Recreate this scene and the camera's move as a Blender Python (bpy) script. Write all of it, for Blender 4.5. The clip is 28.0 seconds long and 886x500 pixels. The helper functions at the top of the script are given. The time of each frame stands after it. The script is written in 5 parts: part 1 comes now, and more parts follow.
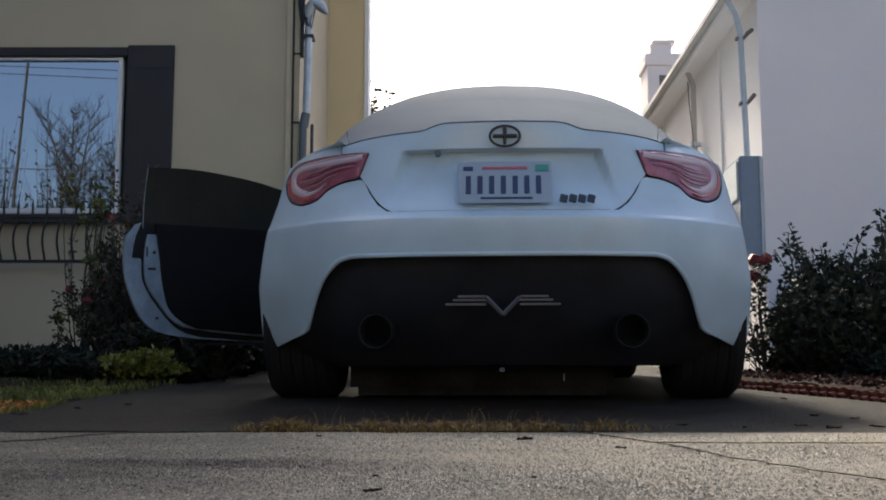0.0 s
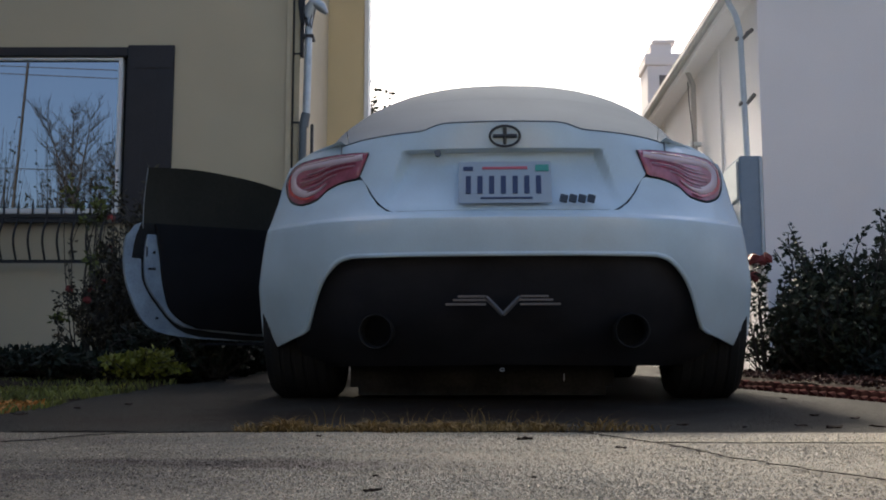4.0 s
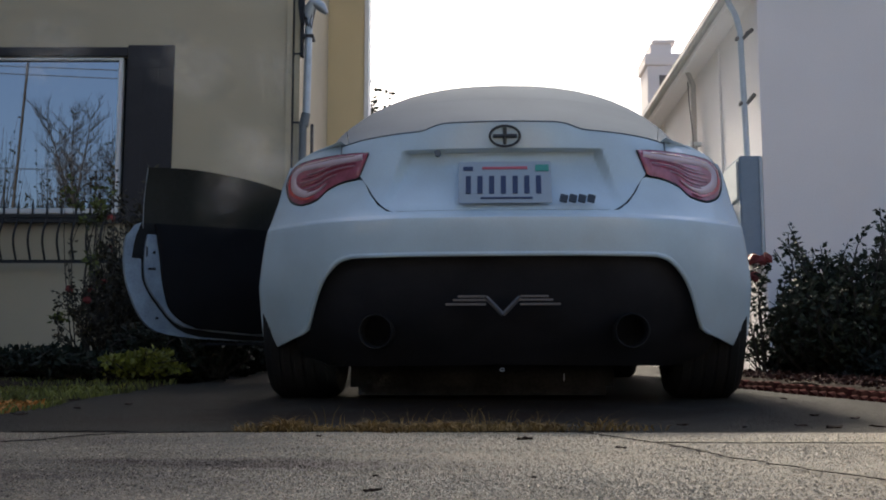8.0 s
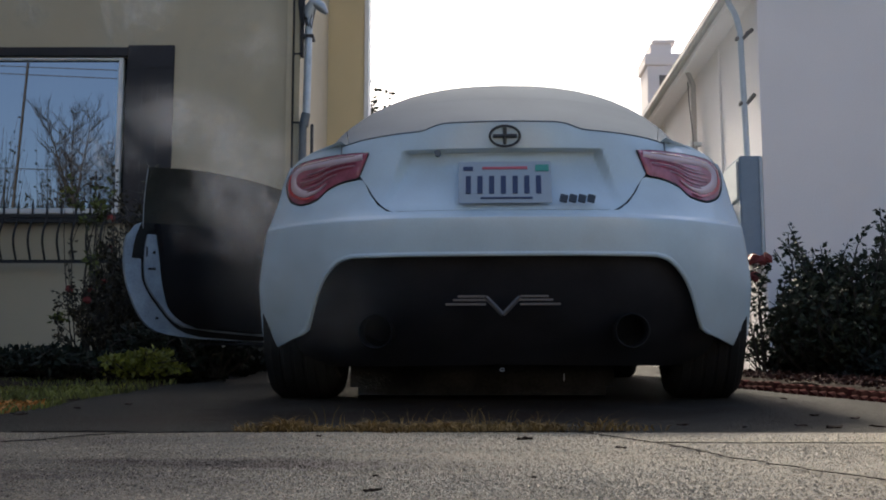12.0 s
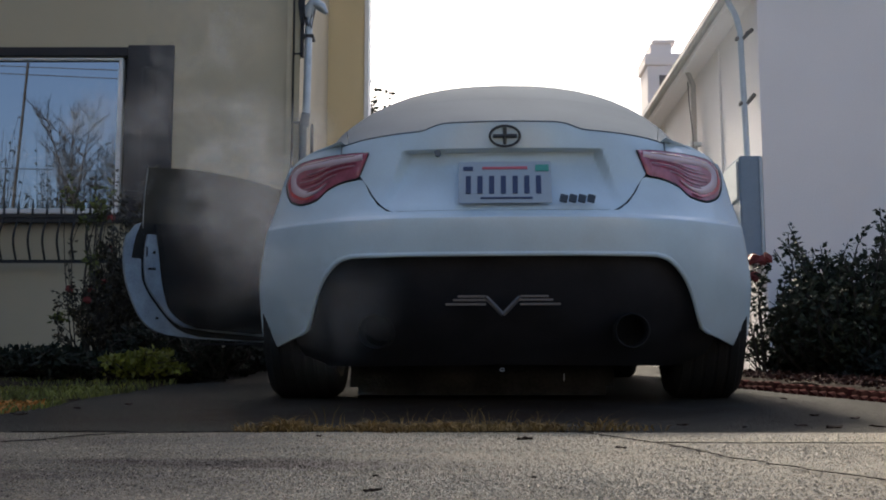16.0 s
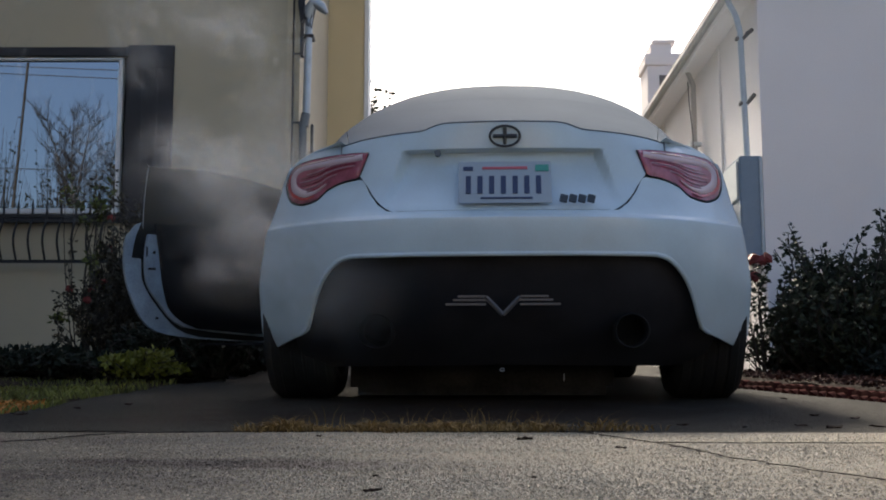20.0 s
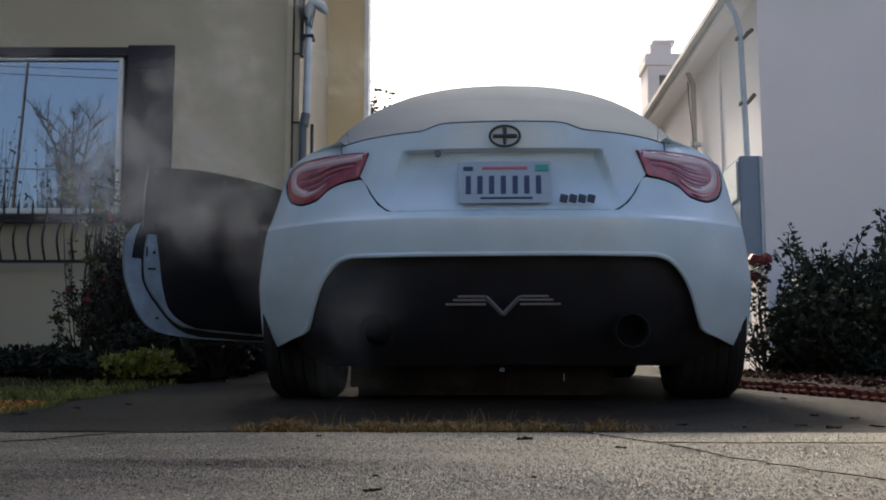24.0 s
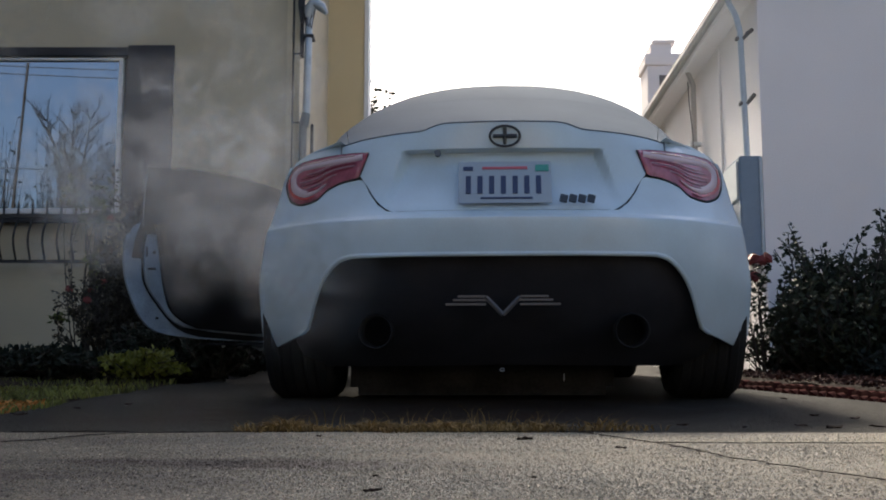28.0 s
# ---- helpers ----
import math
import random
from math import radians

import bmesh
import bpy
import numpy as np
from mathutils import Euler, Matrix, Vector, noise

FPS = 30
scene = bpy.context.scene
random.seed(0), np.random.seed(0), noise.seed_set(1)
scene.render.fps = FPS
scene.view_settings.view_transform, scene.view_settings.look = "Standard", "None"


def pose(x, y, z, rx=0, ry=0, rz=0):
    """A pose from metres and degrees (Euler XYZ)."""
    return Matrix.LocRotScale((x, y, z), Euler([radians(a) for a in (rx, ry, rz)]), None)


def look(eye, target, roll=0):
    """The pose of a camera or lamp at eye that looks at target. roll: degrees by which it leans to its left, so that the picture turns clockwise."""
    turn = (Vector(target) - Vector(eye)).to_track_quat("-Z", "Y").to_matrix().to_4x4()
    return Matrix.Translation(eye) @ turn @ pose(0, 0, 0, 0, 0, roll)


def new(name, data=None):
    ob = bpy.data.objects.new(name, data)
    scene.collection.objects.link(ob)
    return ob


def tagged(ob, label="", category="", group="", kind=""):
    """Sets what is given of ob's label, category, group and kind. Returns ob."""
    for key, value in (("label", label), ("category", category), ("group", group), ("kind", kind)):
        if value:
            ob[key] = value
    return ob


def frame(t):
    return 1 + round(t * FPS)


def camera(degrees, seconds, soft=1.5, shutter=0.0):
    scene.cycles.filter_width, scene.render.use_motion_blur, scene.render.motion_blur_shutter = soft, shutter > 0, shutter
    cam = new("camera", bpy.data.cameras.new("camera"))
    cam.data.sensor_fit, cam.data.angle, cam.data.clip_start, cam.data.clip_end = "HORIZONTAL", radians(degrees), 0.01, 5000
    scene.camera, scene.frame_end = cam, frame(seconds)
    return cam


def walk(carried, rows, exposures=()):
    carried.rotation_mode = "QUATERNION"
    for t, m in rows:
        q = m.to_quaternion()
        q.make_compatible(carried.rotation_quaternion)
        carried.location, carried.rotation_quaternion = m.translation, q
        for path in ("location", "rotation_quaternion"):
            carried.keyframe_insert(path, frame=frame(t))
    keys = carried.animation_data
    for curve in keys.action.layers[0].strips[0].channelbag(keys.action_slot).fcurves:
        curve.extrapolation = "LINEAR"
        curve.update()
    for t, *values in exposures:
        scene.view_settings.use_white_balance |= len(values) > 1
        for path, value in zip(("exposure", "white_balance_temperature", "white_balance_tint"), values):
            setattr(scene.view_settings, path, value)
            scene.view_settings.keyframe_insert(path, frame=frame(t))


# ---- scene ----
EYE = (0.0, 0.0, 0.08)
cam = camera(39.23, 28.0, soft=1.9)
scene.cycles.transparent_max_bounces = 64
STILL = pose(*EYE, 98.15, 0, 0)
walk(cam, [(0.0, STILL), (28.0, STILL)], exposures=[(0.0, 0.92, 6650, 10), (3.0, 0.87, 6650, 10), (6.5, 0.77, 6650, 10), (28.0, 0.78, 6650, 10)])

# ---- world, sun, exposure ----
world = bpy.data.worlds.new("sky")
scene.world = world
world.use_nodes = True
sky_nodes = world.node_tree.nodes
sky = sky_nodes.new("ShaderNodeTexSky")
sky.sky_type, sky.sun_disc = "NISHITA", False
sky.sun_elevation, sky.sun_rotation = radians(40), radians(-9)
sky.air_density, sky.dust_density, sky.ozone_density = 1.0, 4.5, 2.0
sky_nodes["Background"].inputs["Strength"].default_value = 0.14
world.node_tree.links.new(sky.outputs[0], sky_nodes["Background"].inputs[0])
sun_data = bpy.data.lights.new("sun", "SUN")
sun_data.energy, sun_data.angle, sun_data.color = 5.0, radians(7), (1.0, 0.91, 0.78)
sun = new("sun", sun_data)
sun.matrix_world = look((-2.8, 18.0, 15.3), (0, 0, 0))

# ---- materials ----
MATS = {}


def mat(name, base, rough=0.6, metal=0.0, vary=0.15, scale=3.0, fine=60.0, bump=0.0, coat=0.0, tint=None, spread=0.0,
        emit=None, glow=0.0, transmission=0.0, spec=0.5, rough_vary=0.0, island=False):
    """A procedural surface: two scales of noise over the base colour, fine relief, wear in the gloss."""
    if name in MATS:
        return MATS[name]
    m = bpy.data.materials.new(name)
    m.use_nodes = True
    nt = m.node_tree
    n, l = nt.nodes, nt.links
    p = n["Principled BSDF"]
    co = n.new("ShaderNodeTexCoord")
    big, small = n.new("ShaderNodeTexNoise"), n.new("ShaderNodeTexNoise")
    big.inputs["Scale"].default_value, small.inputs["Scale"].default_value = scale, fine
    big.inputs["Detail"].default_value, small.inputs["Detail"].default_value = 5, 3
    l.new(co.outputs["Object"], big.inputs["Vector"])
    l.new(co.outputs["Object"], small.inputs["Vector"])
    mix = n.new("ShaderNodeMix")
    mix.data_type = "RGBA"
    dark = tint or tuple(c * (1 - 2 * vary) for c in base)
    light = tuple(min(1, c * (1 + vary)) for c in base)
    mix.inputs["A"].default_value, mix.inputs["B"].default_value = (*dark, 1), (*light, 1)
    add = n.new("ShaderNodeMath")
    add.operation = "MULTIPLY_ADD"
    l.new(small.outputs["Fac"], add.inputs[0])
    add.inputs[1].default_value = 0.7
    half = n.new("ShaderNodeMath")
    half.operation = "MULTIPLY_ADD"
    l.new(big.outputs["Fac"], half.inputs[0])
    half.inputs[1].default_value, half.inputs[2].default_value = 1.3, -0.5
    l.new(half.outputs[0], add.inputs[2])
    fac = add.outputs[0]
    if spread:
        info = n.new("ShaderNodeNewGeometry" if island else "ShaderNodeObjectInfo")
        jit = n.new("ShaderNodeMath")
        jit.operation = "MULTIPLY_ADD"
        l.new(info.outputs["Random Per Island" if island else "Random"], jit.inputs[0])
        jit.inputs[1].default_value = spread
        l.new(fac, jit.inputs[2])
        sub = n.new("ShaderNodeMath")
        sub.operation = "SUBTRACT"
        l.new(jit.outputs[0], sub.inputs[0])
        sub.inputs[1].default_value = spread / 2
        fac = sub.outputs[0]
    clamp = n.new("ShaderNodeClamp")
    l.new(fac, clamp.inputs[0])
    l.new(clamp.outputs[0], mix.inputs["Factor"])
    l.new(mix.outputs["Result"], p.inputs["Base Color"])
    p.inputs["Roughness"].default_value, p.inputs["Metallic"].default_value = rough, metal
    p.inputs["Coat Weight"].default_value, p.inputs["Coat Roughness"].default_value = coat, 0.08
    p.inputs["Transmission Weight"].default_value = transmission
    p.inputs["Specular IOR Level"].default_value = spec
    if rough_vary:
        rr = n.new("ShaderNodeMapRange")
        l.new(big.outputs["Fac"], rr.inputs["Value"])
        rr.inputs["From Min"].default_value, rr.inputs["From Max"].default_value = 0.3, 0.7
        rr.inputs["To Min"].default_value, rr.inputs["To Max"].default_value = rough - rough_vary, rough + rough_vary
        l.new(rr.outputs[0], p.inputs["Roughness"])
    if bump:
        b = n.new("ShaderNodeBump")
        b.inputs["Strength"].default_value, b.inputs["Distance"].default_value = bump, 0.01
        l.new(small.outputs["Fac"], b.inputs["Height"])
        l.new(b.outputs[0], p.inputs["Normal"])
    if emit:
        p.inputs["Emission Color"].default_value, p.inputs["Emission Strength"].default_value = (*emit, 1), glow
    MATS[name] = m
    return m


# darker copy of the body paint; the open door's shade in its colour
PAINT_SHADED = mat("shaded white paint", (0.30, 0.38, 0.46), 0.5, vary=0.25, scale=9.0, fine=120, coat=0.3)
# white paint with the sky's blue tint put into its colour
PAINT = mat("sky tinted white car paint", (0.50, 0.645, 0.75), 0.42, vary=0.09, scale=5.0, fine=260, bump=0.03, coat=0.8, rough_vary=0.12)
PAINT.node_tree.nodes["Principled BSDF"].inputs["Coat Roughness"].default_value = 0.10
# roof, pillars and rear glass share one grey base, darker than the body
DEWY = mat("dewy grey paint", (0.140, 0.169, 0.200), 0.9, vary=0.08, scale=3.0, fine=400, bump=0.05, spec=0.02)
BLACK = mat("black plastic", (0.017, 0.017, 0.018), 0.6, vary=0.3, fine=200, bump=0.1, spec=0.25)
UNDER_BLACK = mat("matt black underside", (0.030, 0.030, 0.030), 0.9, vary=0.4, scale=8, fine=80, bump=0.3, spec=0.05)
DIFF = mat("grained black plastic", (0.026, 0.028, 0.036), 0.7, vary=0.25, scale=6, fine=260, bump=0.15, spec=0.2)
RUBBER = mat("tyre rubber", (0.020, 0.020, 0.021), 0.85, vary=0.3, fine=90, bump=0.2, spec=0.2)
CHROME = mat("dull chrome", (0.10, 0.098, 0.105), 0.5, 0.2, vary=0.1)
STEEL = mat("exhaust steel", (0.022, 0.022, 0.024), 0.85, 0.0, vary=0.3, scale=12, spec=0.15)
RED = mat("red lamp lens", (0.38, 0.085, 0.15), 0.25, vary=0.30, scale=16, coat=0.7)
PINK = mat("pale lamp lens", (0.62, 0.42, 0.44), 0.15, vary=0.08, scale=30, coat=1.0)
CLEAR = mat("clear light bar", (0.60, 0.47, 0.51), 0.4, vary=0.05, coat=0.3)
GLASSY = mat("tinted glass", (0.040, 0.039, 0.033), 0.25, vary=0.15, spec=0.5)
TRIM = mat("dark door trim", (0.010, 0.010, 0.012), 0.7, vary=0.2, fine=150, bump=0.15, spec=0.15)
STUCCO = mat("beige stucco", (0.475, 0.41, 0.295), 0.9, vary=0.06, scale=1.2, fine=140, bump=0.35)
STUCCO_R = mat("pale pink stucco", (0.90, 0.84, 0.82), 0.9, vary=0.05, scale=1.0, fine=140, bump=0.35)
SHUTTER = mat("dark painted wood", (0.016, 0.014, 0.018), 0.6, vary=0.25, scale=4, fine=40, bump=0.2)
WHITE = mat("white painted metal", (0.72, 0.72, 0.72), 0.5, vary=0.06, scale=5)
IRON = mat("black wrought iron", (0.012, 0.012, 0.014), 0.55, vary=0.3, scale=20)
GALV = mat("galvanised conduit", (0.42, 0.46, 0.50), 0.45, 0.6, vary=0.15, scale=9)
BOXGREY = mat("blue grey enamel", (0.20, 0.26, 0.33), 0.5, vary=0.08, scale=7)
BEIGE = mat("beige painted pipe", (0.42, 0.36, 0.24), 0.6, vary=0.1, scale=6)
SHINGLE = mat("roof shingle", (0.20, 0.18, 0.17), 0.9, vary=0.2, scale=8, fine=60, bump=0.4)

# small brown stains; the wide ones paint in house and car shade
STAINS_AND_SHADE = ((-0.22, 1.98, 0.34, 0.17, 0.62), (-0.05, 2.35, 0.5, 0.10, 0.35), (-0.70, 1.75, 0.55, 0.6, 0.68), (-0.45, 2.05, 0.30, 0.10, 0.6), (-0.95, 2.7, 0.6, 0.35, 0.55), (0.1, 3.7, 0.85, 0.55, 0.85), (-0.75, 3.5, 0.5, 0.2, 0.5), (0.2, 4.35, 1.0, 0.7, 0.85))


def concrete(name, base, low, high, spread=0.0, spec=0.12):
    """Sandy concrete: pale and dark grains, brown stains, and shade painted in as wide stains (x, y, half sizes,
    strength).
    """
    m = mat(name, base, 0.75, vary=0.30, scale=1.3, fine=230, bump=0.6, rough_vary=0.12, spec=spec, spread=spread, island=spread > 0)
    n, l = m.node_tree.nodes, m.node_tree.links
    shader, co = n["Principled BSDF"], n["Texture Coordinate"]
    source = shader.inputs["Base Color"].links[0].from_socket

    def node(kind, op=None, **values):
        made = n.new("ShaderNode" + kind)
        if op:
            made.operation = op
        for key, value in values.items():
            made.inputs[key.replace("_", " ")].default_value = value
        return made
    grain, part_of, level = node("TexVoronoi", Scale=210.0), node("SeparateColor"), node("MapRange", From_Min=0.0, From_Max=1.0, To_Min=low, To_Max=high)
    l.new(co.outputs["Object"], grain.inputs["Vector"])
    l.new(grain.outputs["Color"], part_of.inputs[0])
    l.new(part_of.outputs[0], level.inputs["Value"])
    speck = n.new("ShaderNodeMix")
    speck.data_type, speck.blend_type = "RGBA", "MULTIPLY"
    speck.inputs["Factor"].default_value = 1.0
    l.new(source, speck.inputs["A"])
    l.new(level.outputs[0], speck.inputs["B"])
    last = speck.outputs["Result"]
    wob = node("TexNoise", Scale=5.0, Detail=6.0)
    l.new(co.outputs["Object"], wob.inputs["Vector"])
    for cx, cy, rx, ry, strength in STAINS_AND_SHADE:
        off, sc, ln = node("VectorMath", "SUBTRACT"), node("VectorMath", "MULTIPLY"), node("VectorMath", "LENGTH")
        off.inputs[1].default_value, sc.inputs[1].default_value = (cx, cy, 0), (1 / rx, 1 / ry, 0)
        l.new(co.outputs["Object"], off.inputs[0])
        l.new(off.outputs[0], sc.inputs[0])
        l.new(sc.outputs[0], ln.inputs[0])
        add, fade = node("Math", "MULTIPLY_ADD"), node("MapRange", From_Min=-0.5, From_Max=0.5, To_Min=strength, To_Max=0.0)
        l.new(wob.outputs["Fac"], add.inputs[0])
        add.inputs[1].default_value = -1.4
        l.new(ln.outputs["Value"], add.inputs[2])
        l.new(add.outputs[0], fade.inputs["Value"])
        # mixes stains and painted shade alike into the base colour
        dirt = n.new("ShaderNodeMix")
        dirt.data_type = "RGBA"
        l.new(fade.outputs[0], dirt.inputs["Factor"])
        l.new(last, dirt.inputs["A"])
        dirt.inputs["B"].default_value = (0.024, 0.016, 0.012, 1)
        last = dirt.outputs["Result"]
    l.new(last, shader.inputs["Base Color"])
    return m


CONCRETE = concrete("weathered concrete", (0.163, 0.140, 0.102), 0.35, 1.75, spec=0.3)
# back slabs: the car's shade is put into a darker concrete colour
CONCRETE_SHADED = concrete("shaded grey concrete", (0.045, 0.0425, 0.037), 0.6, 1.5, spec=0.03)
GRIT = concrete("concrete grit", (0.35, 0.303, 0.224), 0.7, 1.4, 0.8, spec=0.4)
GRIT_SHADED = concrete("shaded concrete grit", (0.09, 0.084, 0.074), 0.85, 1.25, 0.65)
ASPHALT = mat("asphalt", (0.05, 0.05, 0.05), 0.85, vary=0.3, scale=2, fine=120, bump=0.4)
SOIL = mat("dark soil", (0.030, 0.023, 0.018), 0.95, vary=0.4, scale=6, fine=40, bump=0.8, spec=0.03)
BRICK = mat("red brown edging", (0.055, 0.016, 0.014), 0.95, vary=0.25, scale=9, fine=80, bump=0.4, spread=0.4, spec=0.02)
LEAF = mat("dark green leaf", (0.045, 0.055, 0.036), 0.6, vary=0.4, scale=5, fine=30, spread=0.6, island=True, spec=0.15)
# dark copy of the leaf green with the plants' shade in its colour
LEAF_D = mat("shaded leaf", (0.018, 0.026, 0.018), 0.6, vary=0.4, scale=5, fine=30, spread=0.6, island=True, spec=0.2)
LEAF_Y = mat("yellow green leaf", (0.17, 0.19, 0.02), 0.55, vary=0.3, scale=5, fine=30, spread=0.6, island=True)
LEAF_R = mat("rose leaf", (0.045, 0.037, 0.02), 0.6, vary=0.4, scale=5, fine=30, spread=0.6, island=True)
LEAF_G = mat("fresh rose leaf", (0.10, 0.115, 0.03), 0.6, vary=0.4, scale=5, fine=30, spread=0.6, island=True, spec=0.2)
BLOOM = mat("red blossom", (0.22, 0.026, 0.022), 0.6, vary=0.3, scale=20)
GRASS = mat("lawn grass", (0.13, 0.14, 0.02), 0.7, vary=0.35, scale=3, fine=20, spread=0.7, island=True)
DRY = mat("dry grass", (0.25, 0.155, 0.045), 0.8, vary=0.3, scale=3, fine=20, spread=0.7, island=True)
BARK = mat("bare bark", (0.045, 0.038, 0.032), 0.9, vary=0.3, scale=8, fine=50, bump=0.5)
FALLEN = mat("dead leaf", (0.035, 0.024, 0.018), 0.9, vary=0.4, scale=20, spec=0.05)

# ---- mesh helpers ----


def curve(pts):
    """A smooth function through (x, y) points."""
    xs, ys = [p[0] for p in pts], [p[1] for p in pts]

    def at(x):
        if x <= xs[0]:
            return ys[0]
        if x >= xs[-1]:
            return ys[-1]
        i = max(k for k in range(len(xs) - 1) if xs[k] <= x)
        h = xs[i + 1] - xs[i]
        d = [(ys[k + 1] - ys[k]) / (xs[k + 1] - xs[k]) for k in range(len(xs) - 1)]

        def slope(k):
            if k == 0:
                return d[0]
            if k == len(xs) - 1:
                return d[-1]
            a, b = d[k - 1], d[k]
            return 0 if a * b <= 0 else 2 * a * b / (a + b)
        t = (x - xs[i]) / h
        a, b = slope(i) * h, slope(i + 1) * h
        return (ys[i] * (2 * t**3 - 3 * t**2 + 1) + a * (t**3 - 2 * t**2 + t)
                + ys[i + 1] * (3 * t**2 - 2 * t**3) + b * (t**3 - t**2))
    return at


def part(name, bm, material, parent=None, label="", sharp=35, smooth=True):
    """Links a bmesh as one mesh object under a thing or a part."""
    bmesh.ops.recalc_face_normals(bm, faces=bm.faces)
    if smooth:
        for f in bm.faces:
            f.smooth = True
        for e in bm.edges:
            if len(e.link_faces) == 2 and e.calc_face_angle(0) > radians(sharp):
                e.smooth = False
    me = bpy.data.meshes.new(name)
    bm.to_mesh(me)
    bm.free()
    me.materials.append(material)
    ob = new(name, me)
    ob.parent = parent
    if label:
        ob["label"] = label
    return ob


def raw(name, verts, faces, material, parent=None, label=""):
    me = bpy.data.meshes.new(name)
    me.from_pydata(verts, [], faces)
    me.materials.append(material)
    ob = new(name, me)
    ob.parent = parent
    if label:
        ob["label"] = label
    return ob


def thing(name, m, label, category, group="", kind=""):
    ob = new(name)
    ob.matrix_world = m
    return tagged(ob, label, category, group, kind)


def box(bm, x0, x1, y0, y1, z0, z1, bevel=0.0, m=None):
    r = bmesh.ops.create_cube(bm, size=1)
    vs = r["verts"]
    bmesh.ops.transform(bm, matrix=Matrix.LocRotScale(((x0 + x1) / 2, (y0 + y1) / 2, (z0 + z1) / 2), None, (abs(x1 - x0), abs(y1 - y0), abs(z1 - z0))), verts=vs)
    if bevel:
        es = list({e for v in vs for e in v.link_edges})
        r = bmesh.ops.bevel(bm, geom=es, offset=bevel, segments=2, affect="EDGES")
        vs = list({v for f in r["faces"] for v in f.verts} | {v for v in vs if v.is_valid})
    if m is not None:
        bmesh.ops.transform(bm, matrix=m, verts=vs)
    return bm


def boxed(*a, **k):
    return box(bmesh.new(), *a, **k)


def tube(bm, pts, radii, seg=10, cap=True):
    """A round tube through points, with a radius at each."""
    pts = [Vector(p) for p in pts]
    if not hasattr(radii, "__len__"):
        radii = [radii] * len(pts)
    rings, side = [], None
    for i, p in enumerate(pts):
        d = (pts[min(i + 1, len(pts) - 1)] - pts[max(i - 1, 0)]).normalized()
        if side is None:
            side = d.cross(Vector((1, 0, 0)) if abs(d.z) > 0.9 else Vector((0, 0, 1)))
        a = (side - d * side.dot(d)).normalized()
        side = a
        b = d.cross(a).normalized()
        rings.append([bm.verts.new(p + (a * math.cos(w) + b * math.sin(w)) * radii[i]) for w in (2 * math.pi * k / seg for k in range(seg))])
    for r0, r1 in zip(rings, rings[1:]):
        for k in range(seg):
            bm.faces.new((r0[k], r0[(k + 1) % seg], r1[(k + 1) % seg], r1[k]))
    if cap:
        bm.faces.new(rings[0])
        bm.faces.new(rings[-1])
    return bm


def patch(fn, us, vs, flange=None):
    """A sheet fn(u, v) over two lists of parameters; flange: the way in which its rim is turned over."""
    bm = bmesh.new()
    g = [[bm.verts.new(fn(u, v)) for v in vs] for u in us]
    for i in range(len(us) - 1):
        for j in range(len(vs) - 1):
            bm.faces.new((g[i][j], g[i + 1][j], g[i + 1][j + 1], g[i][j + 1]))
    if flange is not None:
        rim = [e for e in bm.edges if len(e.link_faces) == 1]
        r = bmesh.ops.extrude_edge_only(bm, edges=rim)
        bmesh.ops.translate(bm, vec=flange, verts=[v for v in r["geom"] if isinstance(v, bmesh.types.BMVert)])
    return bm


def steps(a, b, n):
    return [a + (b - a) * i / n for i in range(n + 1)]


def lathe(profile, seg=40):
    """Turns (x, r) points about the x axis."""
    bm = bmesh.new()
    rings = [[bm.verts.new((x, r * math.cos(w), r * math.sin(w))) for w in (2 * math.pi * k / seg for k in range(seg))] for x, r in profile]
    for r0, r1 in zip(rings, rings[1:]):
        for k in range(seg):
            bm.faces.new((r0[k], r0[(k + 1) % seg], r1[(k + 1) % seg], r1[k]))
    return bm


# ---- ground ----
# the land falls from the houses to the street: height over y
GRADE = curve([(-400, -0.10), (-12, -0.10), (-3, -0.09), (0.0, -0.055), (1.4, 0.0), (3.0, 0.07), (4.84, 0.198), (9.3, 0.51), (12, 0.68), (20, 0.85), (400, 0.9)])


def sheet(x0, x1, ys, dz, nx=2):
    return patch(lambda u, v: (u, v, GRADE(v) + dz), steps(x0, x1, nx), ys)


FAR = [-400, -200, -80, -40, -20] + steps(-12, 24, 60) + [40, 80, 200, 400]
ground = tagged(part("ground", sheet(-400, 400, FAR, -0.06, 8), SOIL), "dark bare soil between street and houses", "ground", kind="structure")
road = tagged(part("road", sheet(-400, 400, [-13, -10, -8, -6, -4.2], -0.03, 8), ASPHALT), "dark grey asphalt street", "road", kind="structure")

driveway = tagged(new("driveway"), "weathered concrete driveway with cracks, stains and painted shade", "driveway", kind="structure")


def slab(x0, x1, y0, y1, surface):
    def top(u, v):
        return (u, v, GRADE(v) + 0.001 * math.sin(3 * u + 5 * v))
    bm = patch(top, steps(x0, x1, 16), steps(y0, y1, max(4, int((y1 - y0) * 20))))
    rim = [e for e in bm.edges if len(e.link_faces) == 1]
    r = bmesh.ops.extrude_edge_only(bm, edges=rim)
    bmesh.ops.translate(bm, vec=(0, 0, -0.08), verts=[v for v in r["geom"] if isinstance(v, bmesh.types.BMVert)])
    return part("slab", bm, surface, driveway)


slab(-4.0, 6.0, -4.2, 2.9942, CONCRETE)
slab(-1.34, 1.80, 2.996, 6.2, CONCRETE_SHADED)
slab(-1.25, 1.80, 6.212, 9.28, CONCRETE_SHADED)
slab(-1.18, 1.80, 9.292, 16.0, CONCRETE_SHADED)

